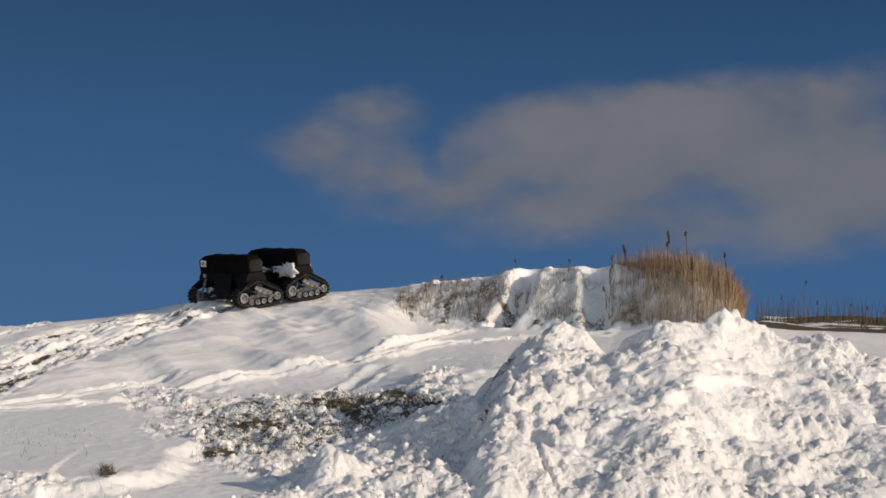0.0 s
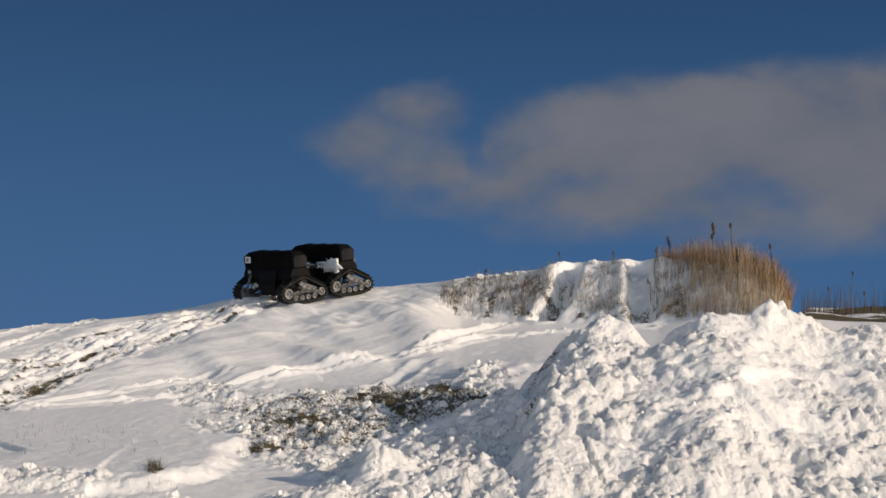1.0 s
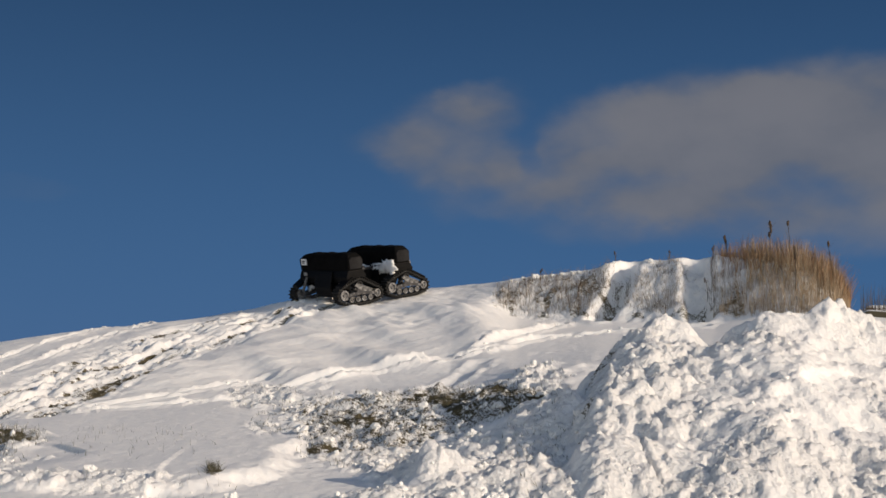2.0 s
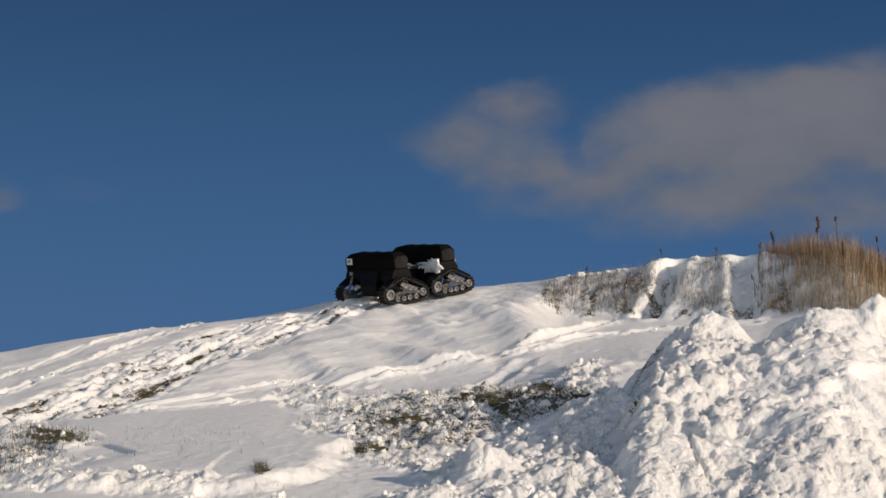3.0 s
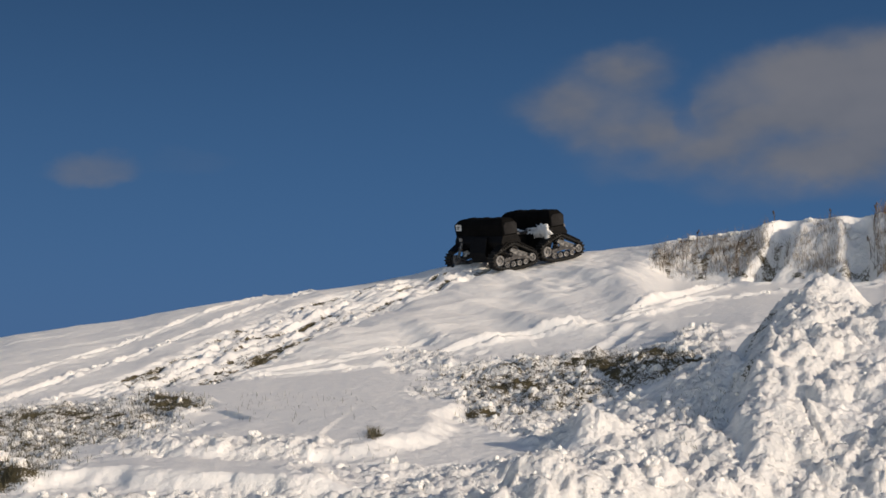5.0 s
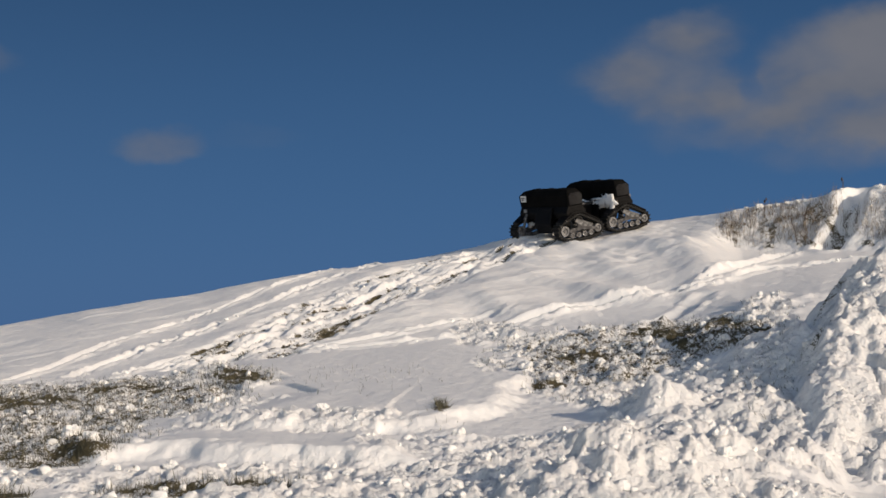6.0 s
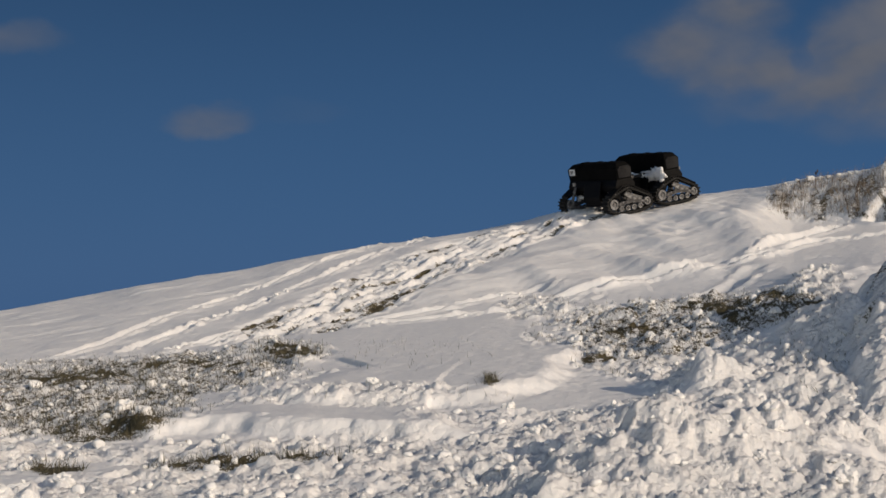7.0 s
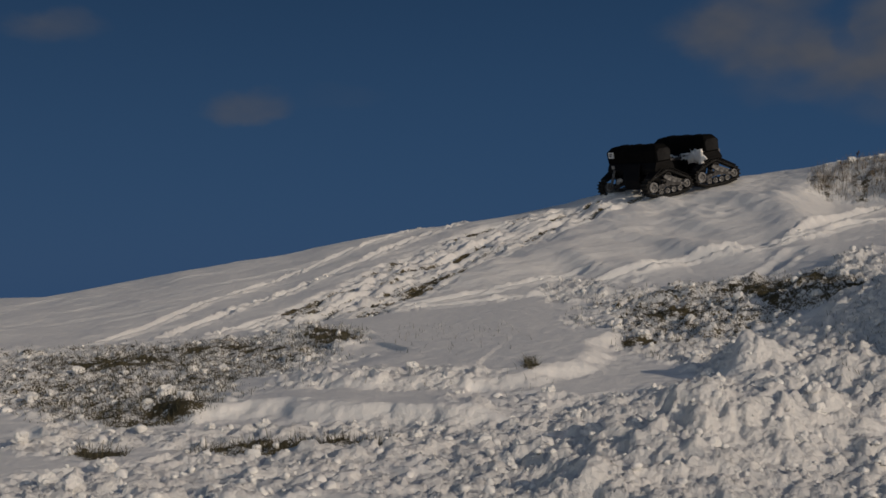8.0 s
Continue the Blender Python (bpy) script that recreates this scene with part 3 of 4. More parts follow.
def blade_mesh(name, roots, heights, widths, lean, mat, levels=4):
    """Tapered, bending blades or stalks: a strip for each root."""
    n = len(roots)
    turn, way = rng.uniform(0, 2 * math.pi, n), rng.uniform(0, 2 * math.pi, n)
    bend = np.abs(rng.normal(0, 1, n)) * lean
    t = np.linspace(0, 1, levels)
    v = np.zeros((n, levels, 2, 3))
    for k, s in enumerate(t):
        cx = roots[:, 0] + np.cos(way) * bend * heights * s ** 1.7
        cy = roots[:, 1] + np.sin(way) * bend * heights * s ** 1.7
        cz = roots[:, 2] + heights * s * (1 - 0.25 * np.minimum(bend, 1.5) * s)
        half = widths * (1 - 0.8 * s) / 2
        for side in (0, 1):
            sg = 1 - 2 * side
            v[:, k, side] = np.stack((cx + sg * half * np.cos(turn), cy + sg * half * np.sin(turn), cz), -1)
    first = np.arange(n)[:, None] * levels * 2
    quads = np.concatenate([np.stack((first[:, 0] + 2 * k, first[:, 0] + 2 * k + 1, first[:, 0] + 2 * k + 3, first[:, 0] + 2 * k + 2), -1) for k in range(levels - 1)])
    return mesh_from(name, v.reshape(-1, 3), quads, mat)


# ======================= the tracked vehicle =======================


def hull(points):
    """Convex outline of points in the plane, anticlockwise."""
    pts = sorted(set(points))

    def half(seq):
        out = []
        for p in seq:
            while len(out) > 1 and (out[-1][0] - out[-2][0]) * (p[1] - out[-2][1]) - (out[-1][1] - out[-2][1]) * (p[0] - out[-2][0]) <= 0:
                out.pop()
            out.append(p)
        return out[:-1]
    return half(pts) + half(pts[::-1])


def track_unit(parent, x0, y0, side):
    """A triangular rubber track with its wheels; side +1: the outer face looks to +y."""
    wheels = [(0.44, 0.22, 0.135), (-0.45, 0.17, 0.105), (0.26, 0.10, 0.07), (0.09, 0.095, 0.07), (-0.08, 0.095, 0.07), (-0.25, 0.10, 0.07)]
    top = (0.02, 0.41, 0.10)
    ring = [(x + (rad + 0.012) * math.cos(q), z + (rad + 0.012) * math.sin(q)) for x, z, rad in wheels + [top] for q in np.linspace(0, 2 * math.pi, 28, endpoint=False)]
    inner = hull([(round(a, 5), round(b, 5)) for a, b in ring])
    unit = new("track_unit")
    unit.parent = parent
    unit.location = (x0, y0, 0)
    n = len(inner)
    lengths = [math.dist(inner[i], inner[(i + 1) % n]) for i in range(n)]
    total = sum(lengths)

    def at(s):
        s %= total
        for i in range(n):
            if s <= lengths[i]:
                k = s / max(lengths[i], 1e-9)
                (ax, az_), (bx, bz) = inner[i], inner[(i + 1) % n]
                tx, tz = (bx - ax) / max(lengths[i], 1e-9), (bz - az_) / max(lengths[i], 1e-9)
                return ax + (bx - ax) * k, az_ + (bz - az_) * k, tx, tz
            s -= lengths[i]
        return (*inner[0], 1, 0)
    bm, w2, count = bmesh.new(), 0.11, 44
    loops = []
    for i in range(2 * count):
        px, pz, tx, tz = at(total * i / (2 * count))
        nx, nz = tz, -tx
        loops.append([bm.verts.new((px + nx * d, y, pz + nz * d)) for d, y in ((0, -w2), (0.03, -w2), (0.03, w2), (0, w2))])
    for i in range(2 * count):
        a, b = loops[i], loops[(i + 1) % (2 * count)]
        for k in range(4):
            bm.faces.new((a[k], a[(k + 1) % 4], b[(k + 1) % 4], b[k]))
    for i in range(count):                                # cleats across the belt
        px, pz, tx, tz = at(total * (i + 0.5) / count)
        nx, nz = tz, -tx
        q = [bm.verts.new((px + nx * d + tx * s, y, pz + nz * d + tz * s)) for y in (-w2 - 0.008, w2 + 0.008) for d, s in ((0.02, -0.018), (0.062, -0.011), (0.062, 0.011), (0.02, 0.018))]
        for f in ((0, 1, 2, 3), (7, 6, 5, 4), (0, 4, 5, 1), (1, 5, 6, 2), (2, 6, 7, 3)):
            bm.faces.new([q[k] for k in f])
    bmesh.ops.recalc_face_normals(bm, faces=bm.faces[:])
    part("rubber_track", bm, RUBBER, unit, "black cleated rubber track", smooth=False)
    for x, z, rad in wheels + [top]:
        bm = bmesh.new()
        # turned profile, swept round the axle
        profile = [(-0.11, 0.0), (-0.11, 0.28), (-0.085, 0.30), (-0.085, 0.56), (-0.112, 0.62), (-0.11, 0.98), (-0.04, 0.98), (-0.03, 0.5), (0.03, 0.5), (0.04, 0.98), (0.11, 0.98), (0.112, 0.62), (0.085, 0.56), (0.085, 0.30), (0.11, 0.28), (0.11, 0.0)]
        rings = []
        for q in range(20):
            ang = 2 * math.pi * q / 20
            rings.append([bm.verts.new((x + 0.86 * rad * f * math.cos(ang), y, z + 0.86 * rad * f * math.sin(ang))) for y, f in profile])
        for q in range(20):
            a, b = rings[q], rings[(q + 1) % 20]
            for j in range(len(profile) - 1):
                bm.faces.new((a[j], b[j], b[j + 1], a[j + 1]))
        bmesh.ops.remove_doubles(bm, verts=bm.verts[:], dist=1e-5)
        bmesh.ops.recalc_face_normals(bm, faces=bm.faces[:])
        if z > 0.35:
            part("sprocket", bm, RUBBER, unit, "black drive sprocket", smooth=False)
        else:
            part("road_wheel", bm, WHEEL, unit, "grey wheel with packed snow", smooth=False)
    for y in (-0.118, 0.118):
        bm = bmesh.new()
        slab(bm, [(0.36, 0.18), (0.30, 0.25), (0.12, 0.26), (0.08, 0.38), (-0.01, 0.38), (-0.06, 0.26), (-0.34, 0.22), (-0.42, 0.18), (-0.36, 0.15), (0.0, 0.20), (0.3, 0.16)], y - 0.012, y + 0.012, 0.005)
        part("carrier_arm", bm, STEEL, unit, "frosted steel carrier arm", smooth=False)
    return unit


def vehicle_module(car, x0, front):
    """One of the two coupled bodies: a cross-wise covered box over a narrow hull, carried by a track on either side."""
    module = new("front_module" if front else "rear_module")
    module.parent = car
    module.location = (x0, 0, 0)
    bm = bmesh.new()
    slab(bm, [(0.30, 0.20), (0.36, 0.34), (0.27, 0.70), (-0.27, 0.70), (-0.34, 0.34), (-0.28, 0.20)], -0.24, 0.24, 0.02)
    part("hull", bm, PAINT, module, smooth=False)
    bm = bmesh.new()
    slab(bm, [(0.20, 0.74), (0.26, 0.60), (0.22, 0.47), (-0.24, 0.47), (-0.28, 0.60), (-0.20, 0.74)], -0.92, 0.92, 0.02)
    part("side_body", bm, PAINT, module, smooth=False)
    # covered box, its upper corners cut off on all sides
    bm = bmesh.new()
    rings = []
    for z, dx, dy in ((0.62, 0.15, 0.74), (0.74, 0.20, 0.93), (0.99, 0.20, 0.95), (1.10, 0.13, 0.84), (1.115, 0.08, 0.78)):
        ring = []
        for sx, sy in ((1, -1), (1, 1), (-1, 1), (-1, -1)):
            bulge = 0.012 * math.sin(7 * z + 3 * sx + 2 * sy)
            ring.append(bm.verts.new((sx * dx, sy * (dy + bulge), z + (0.01 * sy if z > 1.0 else 0))))
        rings.append(ring)
    for a, b in zip(rings, rings[1:]):
        for i in range(4):
            bm.faces.new((a[i], a[(i + 1) % 4], b[(i + 1) % 4], b[i]))
    bm.faces.new(rings[0][::-1])
    bm.faces.new(rings[-1])
    bmesh.ops.recalc_face_normals(bm, faces=bm.faces[:])
    bmesh.ops.bevel(bm, geom=bm.edges[:], offset=0.02, segments=2, affect="EDGES", profile=0.6)
    part("covered_box", bm, COVER, module, "black canvas-covered box", smooth=False)
    for i in range(9):                                    # folds of the cover
        bm = bmesh.new()
        y = -0.72 + 0.16 * i
        box(bm, (-0.10 + 0.02 * (i % 2), y, 1.085), (0.09 - 0.015 * (i % 3), y + 0.145, 1.115 + 0.010 * ((i * 2) % 3)), 0.014)
        part("cover_fold", bm, COVER, module, smooth=False)
    for y in (-0.96, 0.96):                             # end plates, with sunlight on the box ends put into their colour
        bm = bmesh.new()
        s = 1 if y > 0 else -1
        slab(bm, [(0.17, 0.77), (0.18, 0.96), (0.12, 1.03), (-0.12, 1.03), (-0.18, 0.96), (-0.17, 0.77)], min(y, y - 0.03 * s), max(y, y - 0.03 * s), 0.006)
        part("end_plate", bm, SUNLIT_COVER, module, "end plate of the black box, coloured lighter as if sunlit", smooth=False)
    # apron that hangs down between the tracks
    bm = bmesh.new()
    slab(bm, [(0.24, 0.72), (0.27, 0.72), (0.37, 0.38), (0.33, 0.16), (0.30, 0.16), (0.33, 0.38)], -0.16, 0.40, 0.008)
    part("apron", bm, PAINT, module, smooth=False)
    for y in (-0.85, 0.85):                               # mudguards
        s = 1 if y > 0 else -1
        bm = bmesh.new()
        slab(bm, [(0.44, 0.42), (0.14, 0.60), (-0.12, 0.60), (-0.56, 0.36), (-0.56, 0.33), (-0.12, 0.57), (0.14, 0.57), (0.44, 0.39)], min(y - 0.15 * s, y + 0.14 * s), max(y - 0.15 * s, y + 0.14 * s), 0.008)
        part("mudguard", bm, PAINT, module, smooth=False)
        bm = bmesh.new()
        slab(bm, [(0.12, 0.40), (0.06, 0.46), (-0.36, 0.29), (-0.32, 0.23), (-0.06, 0.27)], min(y + 0.125 * s, y + 0.145 * s), max(y + 0.125 * s, y + 0.145 * s), 0.005)
        part("guard_plate", bm, FROST, module, "snow-dusted grey guard plate", smooth=False)
        track_unit(module, -0.06, y, s)
    bm = bmesh.new()
    disc(bm, -0.04, 0.41, -0.85, 0.85, 0.05, 14)
    part("axle", bm, STEEL, module)
    return module


def crust_lump(parent, i, centre, wide, tall, label):
    """A hanging, uneven cake of snow on a face that looks along +x."""
    bm = bmesh.new()
    bmesh.ops.create_icosphere(bm, subdivisions=3, radius=1.0)
    for v in bm.verts:
        k = 1 + 0.7 * noise.noise(v.co * 2.3 + Vector((i * 7.0, 0, 0))) + 0.5 * noise.noise(v.co * 5.0)
        v.co = Vector(centre) + Vector((v.co.x * 0.035, v.co.y * wide * k, v.co.z * tall * k))
    part("snow_crust", bm, CRUST, parent, label)


def tracked_vehicle():
    car = new("tracked_vehicle")
    tagged(car, "low black two-bodied tracked vehicle caked with snow on the ridge", "vehicle")
    lead, trail = vehicle_module(car, 0.66, True), vehicle_module(car, -0.66, False)
    # the coupling between the bodies
    bm = bmesh.new()
    box(bm, (-0.50, -0.16, 0.34), (0.48, 0.16, 0.62), 0.03)
    part("coupling", bm, PAINT, car, smooth=False)
    for y in (-0.16, 0.16):
        bm = bmesh.new()
        disc(bm, 0, 0, -0.5, 0.5, 0.035, 12)
        ram = part("ram", bm, STEEL, car, "steel steering ram")
        ram.matrix_local = Matrix.Translation((0, y, 0.66)) @ Matrix.Rotation(radians(90), 4, "Z")
    # white marking plate with two unreadable lines
    bm = bmesh.new()
    box(bm, (0.197, -0.87, 0.86), (0.217, -0.67, 1.0), 0.005)
    plate = part("marking_plate", bm, PLATE, lead, "white marking plate", smooth=False)
    bm = bmesh.new()
    for z, y0, y1 in ((0.95, -0.83, -0.71), (0.91, -0.82, -0.75)):
        box(bm, (0.215, y0, z - 0.013), (0.221, y1, z + 0.013))
    part("plate_lines", bm, BARS, plate, smooth=False)
    bm = bmesh.new()
    box(bm, (0.235, -0.74, 0.62), (0.262, -0.63, 0.70), 0.006)
    part("lamp", bm, LENS, lead, "small square lamp", smooth=False)
    bm = bmesh.new()
    slab(bm, [(0.25, 0.60), (0.28, 0.60), (0.42, 0.28), (0.39, 0.27)], -0.66, -0.59, 0.004)
    part("guard_bar", bm, FROST, lead, "frosted steel guard bar", smooth=False)
    for y in (0.82, -0.88):
        bm = bmesh.new()
        box(bm, (-0.235, y, 0.68), (-0.19, y + 0.09, 0.77), 0.01)
        part("rear_lamp", bm, LENS, trail, "small pale rear lamp", smooth=False)
    bm = bmesh.new()
    slab(bm, [(0.20, 0.62), (0.26, 0.62), (0.30, 0.30), (0.26, 0.30)], -0.70, 0.70, 0.008)
    part("front_panel", bm, PAINT, trail, smooth=False)
    for i, (y, z, wide, tall) in enumerate(((0.72, 0.62, 0.19, 0.13), (0.84, 0.50, 0.06, 0.12), (0.46, 0.58, 0.16, 0.095), (0.33, 0.54, 0.07, 0.095), (0.18, 0.57, 0.09, 0.07),
                                           (0.03, 0.58, 0.09, 0.06), (-0.12, 0.60, 0.09, 0.05), (-0.28, 0.62, 0.09, 0.05), (-0.44, 0.64, 0.08, 0.04), (-0.60, 0.65, 0.06, 0.035), (0.60, 0.67, 0.08, 0.06), (0.33, 0.68, 0.16, 0.02), (0.88, 0.72, 0.04, 0.035))):
        crust_lump(trail, i, (0.27, y, z + 0.05), 1.25 * wide, 1.15 * tall, "snow caked on the front of the rear body")
    for i, (y, z, wide, tall) in enumerate(((-0.72, 0.34, 0.10, 0.045), (-0.80, 0.28, 0.05, 0.06), (0.42, 0.45, 0.03, 0.07))):
        crust_lump(lead, 20 + i, (0.10, y, z), wide, tall, "smear of snow between the wheels")
    return car


def rest_on_ground(ob, x, y, heading, reach=0.65, sink=0.03, settled=0.0):
    """Stands a thing on the slope, tilted with it."""
    c, s = math.cos(radians(heading)), math.sin(radians(heading))
    fwd, left = np.array((c, s)), np.array((-s, c))
    here = np.array((x, y))

    def ground(p):
        return float(smooth_base(np.array([math.degrees(math.atan2(p[0], p[1]))]), np.array([math.hypot(p[0], p[1])]))[0])
    f0, f1, l0, l1 = ground(here - reach * fwd), ground(here + reach * fwd), ground(here - reach * left), ground(here + reach * left)
    vx = Vector((c, s, (f1 - f0) / (2 * reach))).normalized()
    vy = Vector((-s, c, (l1 - l0) / (2 * reach))).normalized()
    vz = vx.cross(vy).normalized()
    vy = vz.cross(vx)
    settle = Matrix.Rotation(radians(settled), 3, vx)      # one side has sunk in a little deeper
    vy, vz = settle @ vy, settle @ vz
    z = (f0 + f1 + l0 + l1) / 4 - sink
    ob.matrix_world = Matrix(((vx.x, vy.x, vz.x, x), (vx.y, vy.y, vz.y, y), (vx.z, vy.z, vz.z, z), (0, 0, 0, 1)))


vehicle = tracked_vehicle()
vx0, vy0 = spot(0.45, 1.80)
rest_on_ground(vehicle, vx0, vy0, 215.0, sink=-0.03, settled=1.0)

# ======================= plants =======================


def scatter(n, a0, a1, r0, r1, on_bank=False):
    a, r = rng.uniform(a0, a1, n), rng.uniform(r0, r1, n)
    x, y = polar(a, r + bank_shift(a) if on_bank else r)
    z, thin, lump = ground_layers(x, y)
    return a, r, np.stack((x, y, z), -1), thin, lump


def reed_bed():
    a, r, root, _, _ = scatter(7000, 13.95, 18.9, 31.8, 34.4, True)
    keep = (rng.uniform(0, 1, len(a)) < 0.65 + 0.35 * ease(14.1, 15.6, a)) & ~((a < 15.2) & (r > 32.7) & (rng.uniform(0, 1, len(a)) < 0.6))
    a, r, root = a[keep], r[keep], root[keep]
    tall = np.interp(a, (13.9, 14.6, 15.5, 16.5, 17.6, 18.4, 18.9), (0.26, 0.32, 0.44, 0.48, 0.52, 0.62, 0.5))
    sparse = rng.uniform(0, 1, len(a)) < np.interp(a, (14, 15.2, 16.8, 18), (0.75, 0.8, 0.9, 1.0))
    a, r, root, tall = a[sparse], r[sparse], root[sparse], tall[sparse]
    h = tall * rng.uniform(0.35, 1.3, len(a)) * np.where(r < 32.6, 0.8, 0.95)
    me = blade_mesh("reed_bed", root - np.array((0, 0, 0.04)), h, rng.uniform(0.005, 0.012, len(a)), 0.22, STRAW)
    tagged(new("reed_bed", me), "dense stand of dry straw-coloured reeds on the snowy bank", "reeds", kind="stuff")
    a, r, root, _, _ = scatter(4200, 14.2, 18.95, 32.9, 34.8, True)
    right = ease(17.2, 18.6, a)
    keep = rng.uniform(0, 1, len(a)) < 0.4 + 0.6 * right
    a, root, right = a[keep], root[keep], right[keep]
    h = rng.uniform(0.4, 0.95, len(a)) * 0.75 * np.interp(a, (14.3, 15.5, 17.0, 18.9), (0.6, 0.9, 0.95, 0.85)) * (1 + 0.35 * right)
    me = blade_mesh("russet_reeds", root - np.array((0, 0, 0.04)), h, rng.uniform(0.006, 0.014, len(a)), 0.3, RUSSET)
    tagged(new("russet_reeds", me), "feathery russet-brown reed tops along the bank crest", "reeds", kind="stuff")
    a, r, root, _, _ = scatter(900, 19.3, 26.0, 42.5, 47.0)
    me = blade_mesh("far_reeds", root, rng.uniform(0.15, 1.0, len(a)) ** 1.5, rng.uniform(0.008, 0.016, len(a)), 0.2, WEED)
    tagged(new("far_reeds", me), "thin line of dry reeds on the far rise", "reeds", kind="stuff")


def seed_plant(name, tall, heads, lean, seed, thick=0.011, label="", category="weed", group="", plump=1.0):
    """A dry stalk with side twigs and dark seed heads."""
    loc = random.Random(seed)
    root = new(name)
    tagged(root, label, category, group)
    bm = bmesh.new()
    top = Vector((lean * tall, 0, tall))
    levels, ring = 6, []
    for k in range(levels + 1):
        s = k / levels
        c = Vector((lean * tall * s * s, 0.02 * math.sin(5 * s + seed), tall * s))
        ring.append([bm.verts.new(c + Vector((math.cos(q), math.sin(q), 0)) * thick * (1 - 0.7 * s)) for q in (0, 2.09, 4.19)])
    for k in range(levels):
        for i in range(3):
            bm.faces.new((ring[k][i], ring[k][(i + 1) % 3], ring[k + 1][(i + 1) % 3], ring[k + 1][i]))
    for k in range(5 + heads):
        s = loc.uniform(0.3, 0.9)
        c = Vector((lean * tall * s * s, 0, tall * s))
        q, out = loc.uniform(0, 6.28), tall * loc.uniform(0.08, 0.2)
        tip = c + Vector((math.cos(q) * out, math.sin(q) * out, out * 1.2))
        side = Vector((-math.sin(q), math.cos(q), 0)) * thick * 0.45
        vs = [bm.verts.new(p) for p in (c - side, c + side, tip + side * 0.4, tip - side * 0.4)]
        bm.faces.new(vs)
    part("stalk", bm, WEED, root, smooth=False)
    for k in range(heads):
        bm = bmesh.new()
        s = 1 - 0.09 * k
        c = Vector((lean * tall * s * s + loc.uniform(-0.025, 0.025), loc.uniform(-0.02, 0.02), tall * s))
        bmesh.ops.create_icosphere(bm, subdivisions=2, radius=1.0)
        for v in bm.verts:
            kk = 1 + 0.6 * noise.noise(v.co * 2.5 + Vector((seed + k, 0, 0)))
            v.co = c + plump * Vector((v.co.x * 0.024 * kk, v.co.y * 0.024 * kk, v.co.z * 0.06 * kk))
        part("seed_head", bm, HEAD, root, "dark brown seed head", smooth=False)
    return root


def plant_at(ob, a, el):
    x, y = spot(a, el)
    ob.location = (x, y, height(x, y) - 0.03)


reed_bed()
DOCK = "tall dead dock stalk with dark seed heads among the reeds"
for k, (a, r, tall, heads, lean) in enumerate(((16.05, 33.6, 0.86, 4, 0.03), (16.75, 33.6, 0.84, 1, 0.0), (16.98, 32.6, 0.9, 3, -0.02), (14.45, 33.5, 0.5, 3, 0.06), (18.3, 33.8, 0.9, 1, -0.1))):
    p = seed_plant("dock_stalk", tall, heads, lean, 20 + k, 0.012, DOCK, "weed", "dock stalks in the reeds")
    x, y = polar(a, r + float(bank_shift(a)))
    p.location = (x, y, height(x, y) - 0.04)
    p.rotation_euler = (0, 0, k * 1.3)
for k, (a, el, tall, heads, lean) in enumerate(((8.87, 1.32, 0.60, 4, 0.05), (8.55, 1.3, 0.42, 1, -0.2), (7.4, 2.3, 0.34, 2, 0.1), (6.9, 1.8, 0.36, 1, -0.1), (10.29, 3.2, 0.2, 2, 0.0), (13.88, 2.9, 0.45, 3, 0.1), (13.75, 2.3, 0.4, 2, -0.1), (6.1, 1.6, 0.22, 1, 0.2), (12.3, 3.1, 0.26, 1, 0.1))):
    p = seed_plant("bank_weed", 1.15 * tall, heads, lean, 40 + k, 0.013, "dead brown weed poking out of the snowy bank", "weed", "weeds on the bank", 0.6)
    plant_at(p, a, el)
for k, (a, tall, lean) in enumerate(((20.4, 0.75, -0.12), (21.1, 1.2, 0.05), (21.6, 0.6, 0.0), (22.7, 0.6, 0.1), (23.4, 0.55, 0.0))):
    p = seed_plant("far_stalk", tall, 1, lean, 60 + k, 0.014, "lone dry stalk on the far snowy rise", "weed", "stalks on the far rise")
    x, y = polar(a, 44.0)
    p.location = (x, y, height(x, y) - 0.05)


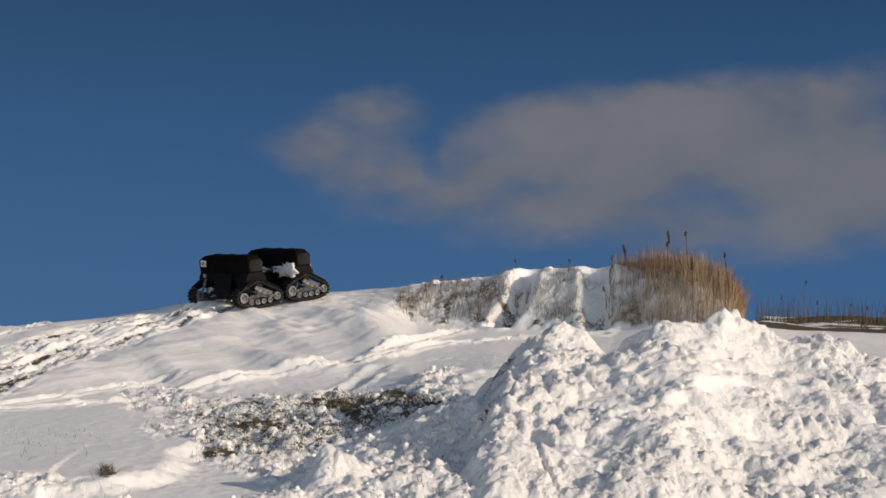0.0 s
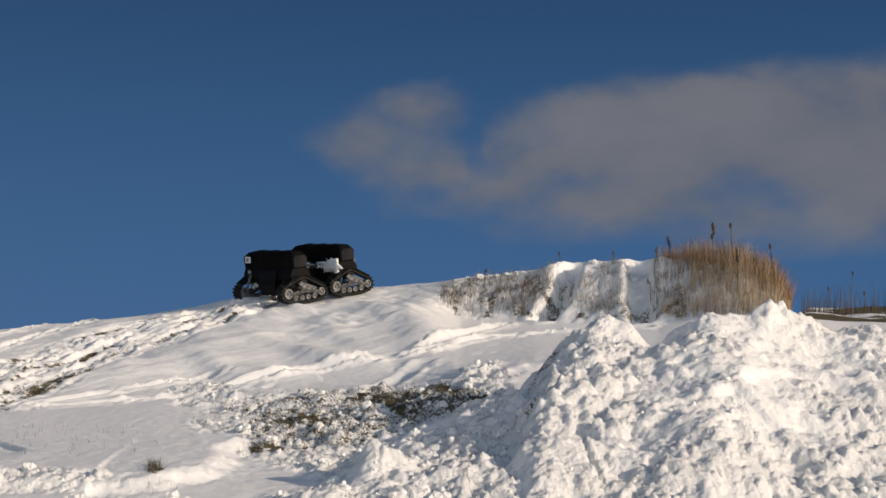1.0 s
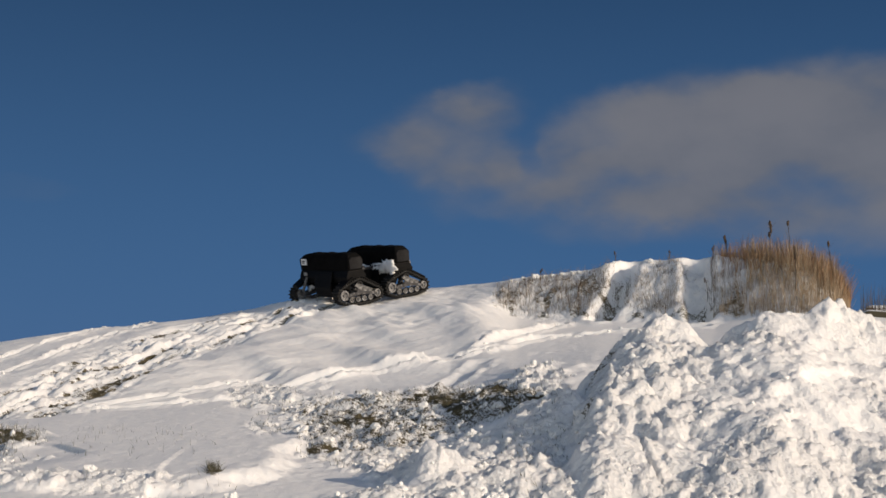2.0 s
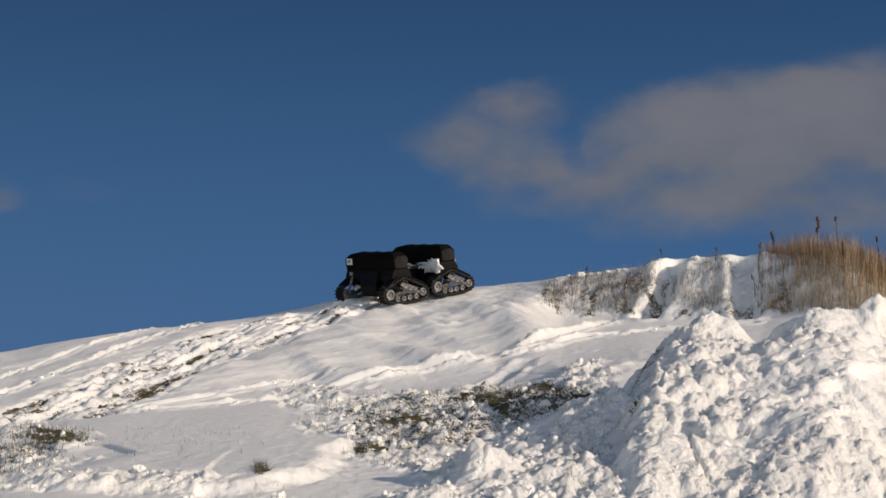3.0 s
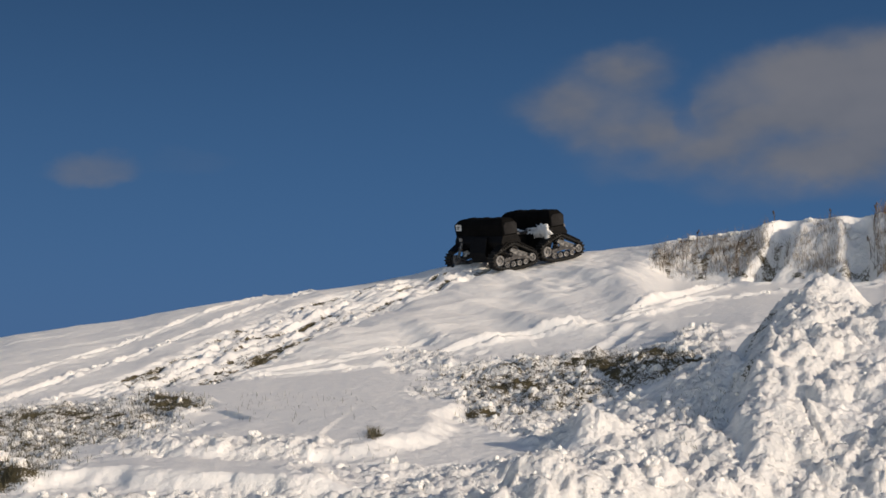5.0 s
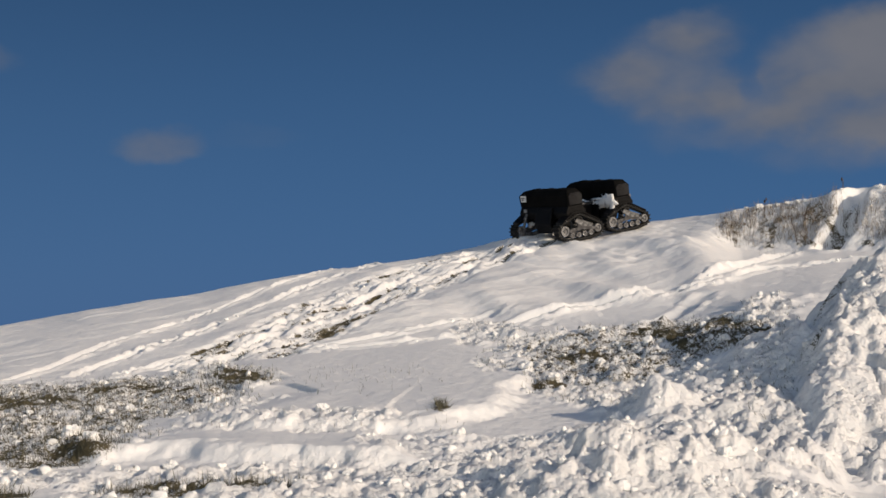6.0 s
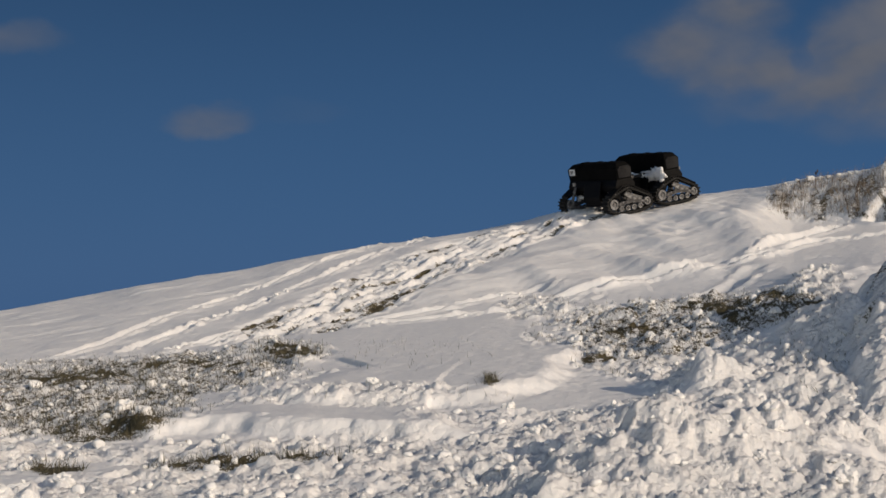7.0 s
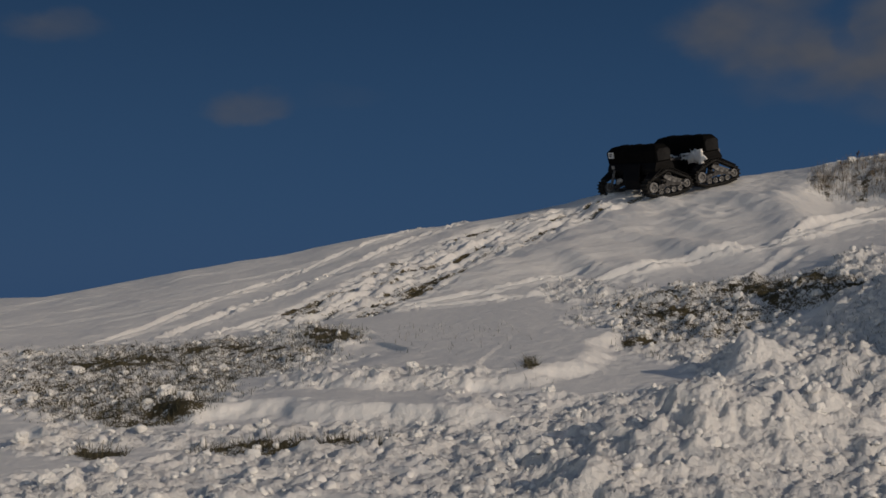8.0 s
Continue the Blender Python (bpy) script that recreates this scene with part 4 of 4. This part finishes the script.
def grass_on(name, label, spots, per_area, tall, wide, lean, floor=0.0, mat=None):
    """Blades of winter grass over patches given by azimuth, elevation and half widths."""
    roots = []
    for pa, pe, wa, we in spots:
        n = int(per_area * wa * max(we, 0.15)) + 12
        q, s = rng.uniform(0, 2 * math.pi, n), np.sqrt(rng.uniform(0, 1, n)) * 1.05
        a, e = pa + wa * s * np.cos(q), pe + we * s * np.sin(q)
        near, far = spot(pa, pe - we), spot(pa, pe + we)
        r0, r1 = math.hypot(*near), math.hypot(*far)
        r = np.linspace(r0 - 1.5, r1 + 1.5, 120)[None, :].repeat(n, 0)
        over = smooth_base(a[:, None].repeat(120, 1), r) > EYE + r * tan_deg((e + lift(a))[:, None])
        d = r[np.arange(n), np.argmax(over, 1)] + rng.uniform(0, 0.05, n)
        roots.append(np.column_stack(polar(a, d)))
    xy = np.concatenate(roots)
    z, thin, _ = ground_layers(xy[:, 0], xy[:, 1])
    keep = thin >= floor
    xy, z = xy[keep], z[keep]
    if floor > 0.3:
        keep = fractal(xy[:, 0], xy[:, 1], 0.45, 3, 121) + 0.25 * rng.uniform(0, 1, len(xy)) > np.where(np.hypot(xy[:, 0], xy[:, 1]) < 14.5, 0.3, 0.5)
        xy, z = xy[keep], z[keep]
    root = np.column_stack((xy, z - 0.015))
    n = len(root)
    me = blade_mesh(name, root, tall * rng.uniform(0.4, 1.3, n), wide * rng.uniform(0.6, 1.4, n), lean, mat or TURF_BLADE, 3)
    return tagged(new(name, me), label, "grass", kind="stuff")


grass_on("turf_grass", "matted dark winter grass where the snow is scraped away", [(a, e, 1.3 * p, 1.35 * q) for a, e, p, q in BARE], 850, 0.11, 0.008, 0.9, 0.31)
grass_on("sparse_grass", "scattered grass blades poking through broken snow", [p[:4] for p in PATCHES if p[5] > 0.2], 290, 0.075, 0.008, 1.0, 0.12)
grass_on("olive_grass", "flattened olive winter grass standing among clods of snow", [(-17.5, -4.0, 5.5, 0.55), (-20, -5.3, 3.6, 0.9), (-12.6, -3.5, 1.6, 0.35), (-16.0, -4.6, 3.0, 0.4)], 340, 0.13, 0.009, 1.0, 0.25)
grass_on("snow_twigs", "thin dry grass stems standing in smooth snow", [(-9.2, -3.3, 0.9, 0.25), (-6.0, -3.35, 1.0, 0.2), (-7.6, -3.8, 3.0, 0.8), (-6.5, -5.5, 3.5, 0.3), (-13, -5.4, 2.5, 0.25)], 34, 0.10, 0.006, 0.7)
grass_on("bank_scrub", "thin dead grass stems on the face of the bank", [(7.6, 1.9, 1.8, 0.7), (9.0, 1.8, 1.2, 0.6), (12.0, 2.0, 1.0, 0.8), (12.3, 3.0, 0.6, 0.3), (14.6, 2.0, 0.6, 0.8), (11.6, 1.5, 1.0, 0.3), (6.4, 2.0, 0.8, 0.5), (10.0, 2.6, 0.5, 0.4), (8.5, 2.5, 1.6, 0.4)], 1100, 0.17, 0.006, 0.6, mat=SCRUB)
grass_on("cut_weeds", "dark dead weeds along the edge of the cut in the bank", [(13.95, 2.5, 0.14, 0.9), (10.75, 2.4, 0.1, 0.5), (8.87, 1.6, 0.1, 0.4)], 700, 0.26, 0.008, 0.5, mat=WEED)
grass_on("grass_tuft", "dark grass tuft sticking out of the smooth snow", [(-4.9, -5.0, 0.22, 0.14)], 2600, 0.11, 0.009, 0.8)

# ======================= loose snow =======================


def clod_mesh(name, places, sizes, squash=0.95):
    """Rough lumps of snow, each its own small faceted ball, joined into one mesh."""
    bm = bmesh.new()
    bmesh.ops.create_icosphere(bm, subdivisions=2, radius=1.0)
    unit = np.array([v.co[:] for v in bm.verts])
    faces = np.array([[v.index for v in f.verts] for f in bm.faces])
    bm.free()
    n, m = len(places), len(unit)
    q = rng.normal(0, 1, (n, 3, 3))
    shape = 1 + 0.17 * np.sin(np.einsum("kj,nij->nki", unit * 2.6, q) + rng.uniform(0, 6, (n, 1, 3))).sum(-1)
    v = unit[None] * shape[..., None] * sizes[:, None, None]
    v = v * np.stack((rng.uniform(0.8, 1.4, n), rng.uniform(0.8, 1.4, n), squash * rng.uniform(0.7, 1.2, n)), -1)[:, None, :]
    ang = rng.uniform(0, 2 * math.pi, n)
    c, s = np.cos(ang)[:, None], np.sin(ang)[:, None]
    v = np.stack((v[..., 0] * c - v[..., 1] * s, v[..., 0] * s + v[..., 1] * c, v[..., 2]), -1) + places[:, None, :]
    f = (faces[None] + (np.arange(n) * m)[:, None, None]).reshape(-1, 3)
    me = mesh_from(name, v.reshape(-1, 3), f, CLOD)
    me.polygons.foreach_set("use_smooth", np.ones(len(me.polygons), dtype=bool))
    return me


def loose_snow():
    a, r, p, thin, lump = scatter(26000, -25, 25, 11.0, 34.0)
    keep = rng.uniform(0, 1, len(a)) < 0.26 * np.clip(lump - 0.15, 0, 1) ** 1.2 * np.where((a > 9) & (r < 24), 0.22, 1.0)
    p, r, a = p[keep], r[keep], a[keep]
    size = (0.012 + 0.036 * rng.uniform(0, 1, len(p)) ** 2.5) * np.where(a < -11, 1.05, 1.0)
    p[:, 2] += size * 0.25
    tagged(new("snow_clods", clod_mesh("snow_clods", p, size)), "small broken clods of snow strewn over the churned ground", "snow", kind="stuff")


loose_snow()
BLOCK = "rough block of ploughed-up snow lying on the churned slope"


def block_form(seed):
    bm = bmesh.new()
    bmesh.ops.create_icosphere(bm, subdivisions=3, radius=1.0)
    for v in bm.verts:
        p = v.co + Vector((seed * 3.7, 0, 0))
        v.co *= 1 + 0.45 * noise.noise(p * 1.3) + 0.28 * noise.noise(p * 3.1) + 0.14 * noise.noise(p * 7.0)
        v.co.z *= 0.8
    me = bpy.data.meshes.new("snow_block")
    bm.to_mesh(me)
    bm.free()
    me.materials.append(CLOD)
    return me


forms = [block_form(i) for i in range(6)]
k = 0
while k < 60:
    a, r = random.uniform(-24, 23), random.uniform(12, 27)
    x, y = polar(a, r)
    z, thin, lump = ground_layers(np.array([x]), np.array([y]))
    if lump[0] < 0.45 or (a > 9 and r < 24):
        continue
    ob = new("snow_block", forms[k % 6])
    size = random.uniform(0.04, 0.095)
    ob.matrix_world = pose(x, y, float(z[0]) + size * 0.3, random.uniform(-30, 30), random.uniform(-30, 30), random.uniform(0, 360)) @ Matrix.Scale(size, 4)
    tagged(ob, BLOCK, "snow block", "snow blocks")
    k += 1
for a, size in ((6.75, 0.05), (7.25, 0.09), (7.6, 0.04), (7.9, 0.05), (8.25, 0.05), (8.7, 0.07), (8.9, 0.05), (11.6, 0.06), (12.9, 0.09), (13.1, 0.05), (6.3, 0.03), (5.9, 0.03)):
    x, y = polar(a, 33.45 + float(bank_shift(a)))
    ob = new("snow_block", forms[int(a * 7) % 6])
    ob.matrix_world = pose(x, y, height(x, y) + size * 0.5, 10, 0, a * 50) @ Matrix.Scale(size, 4)
    tagged(ob, "small white block of snow on the crest of the bank", "snow block", "snow blocks")
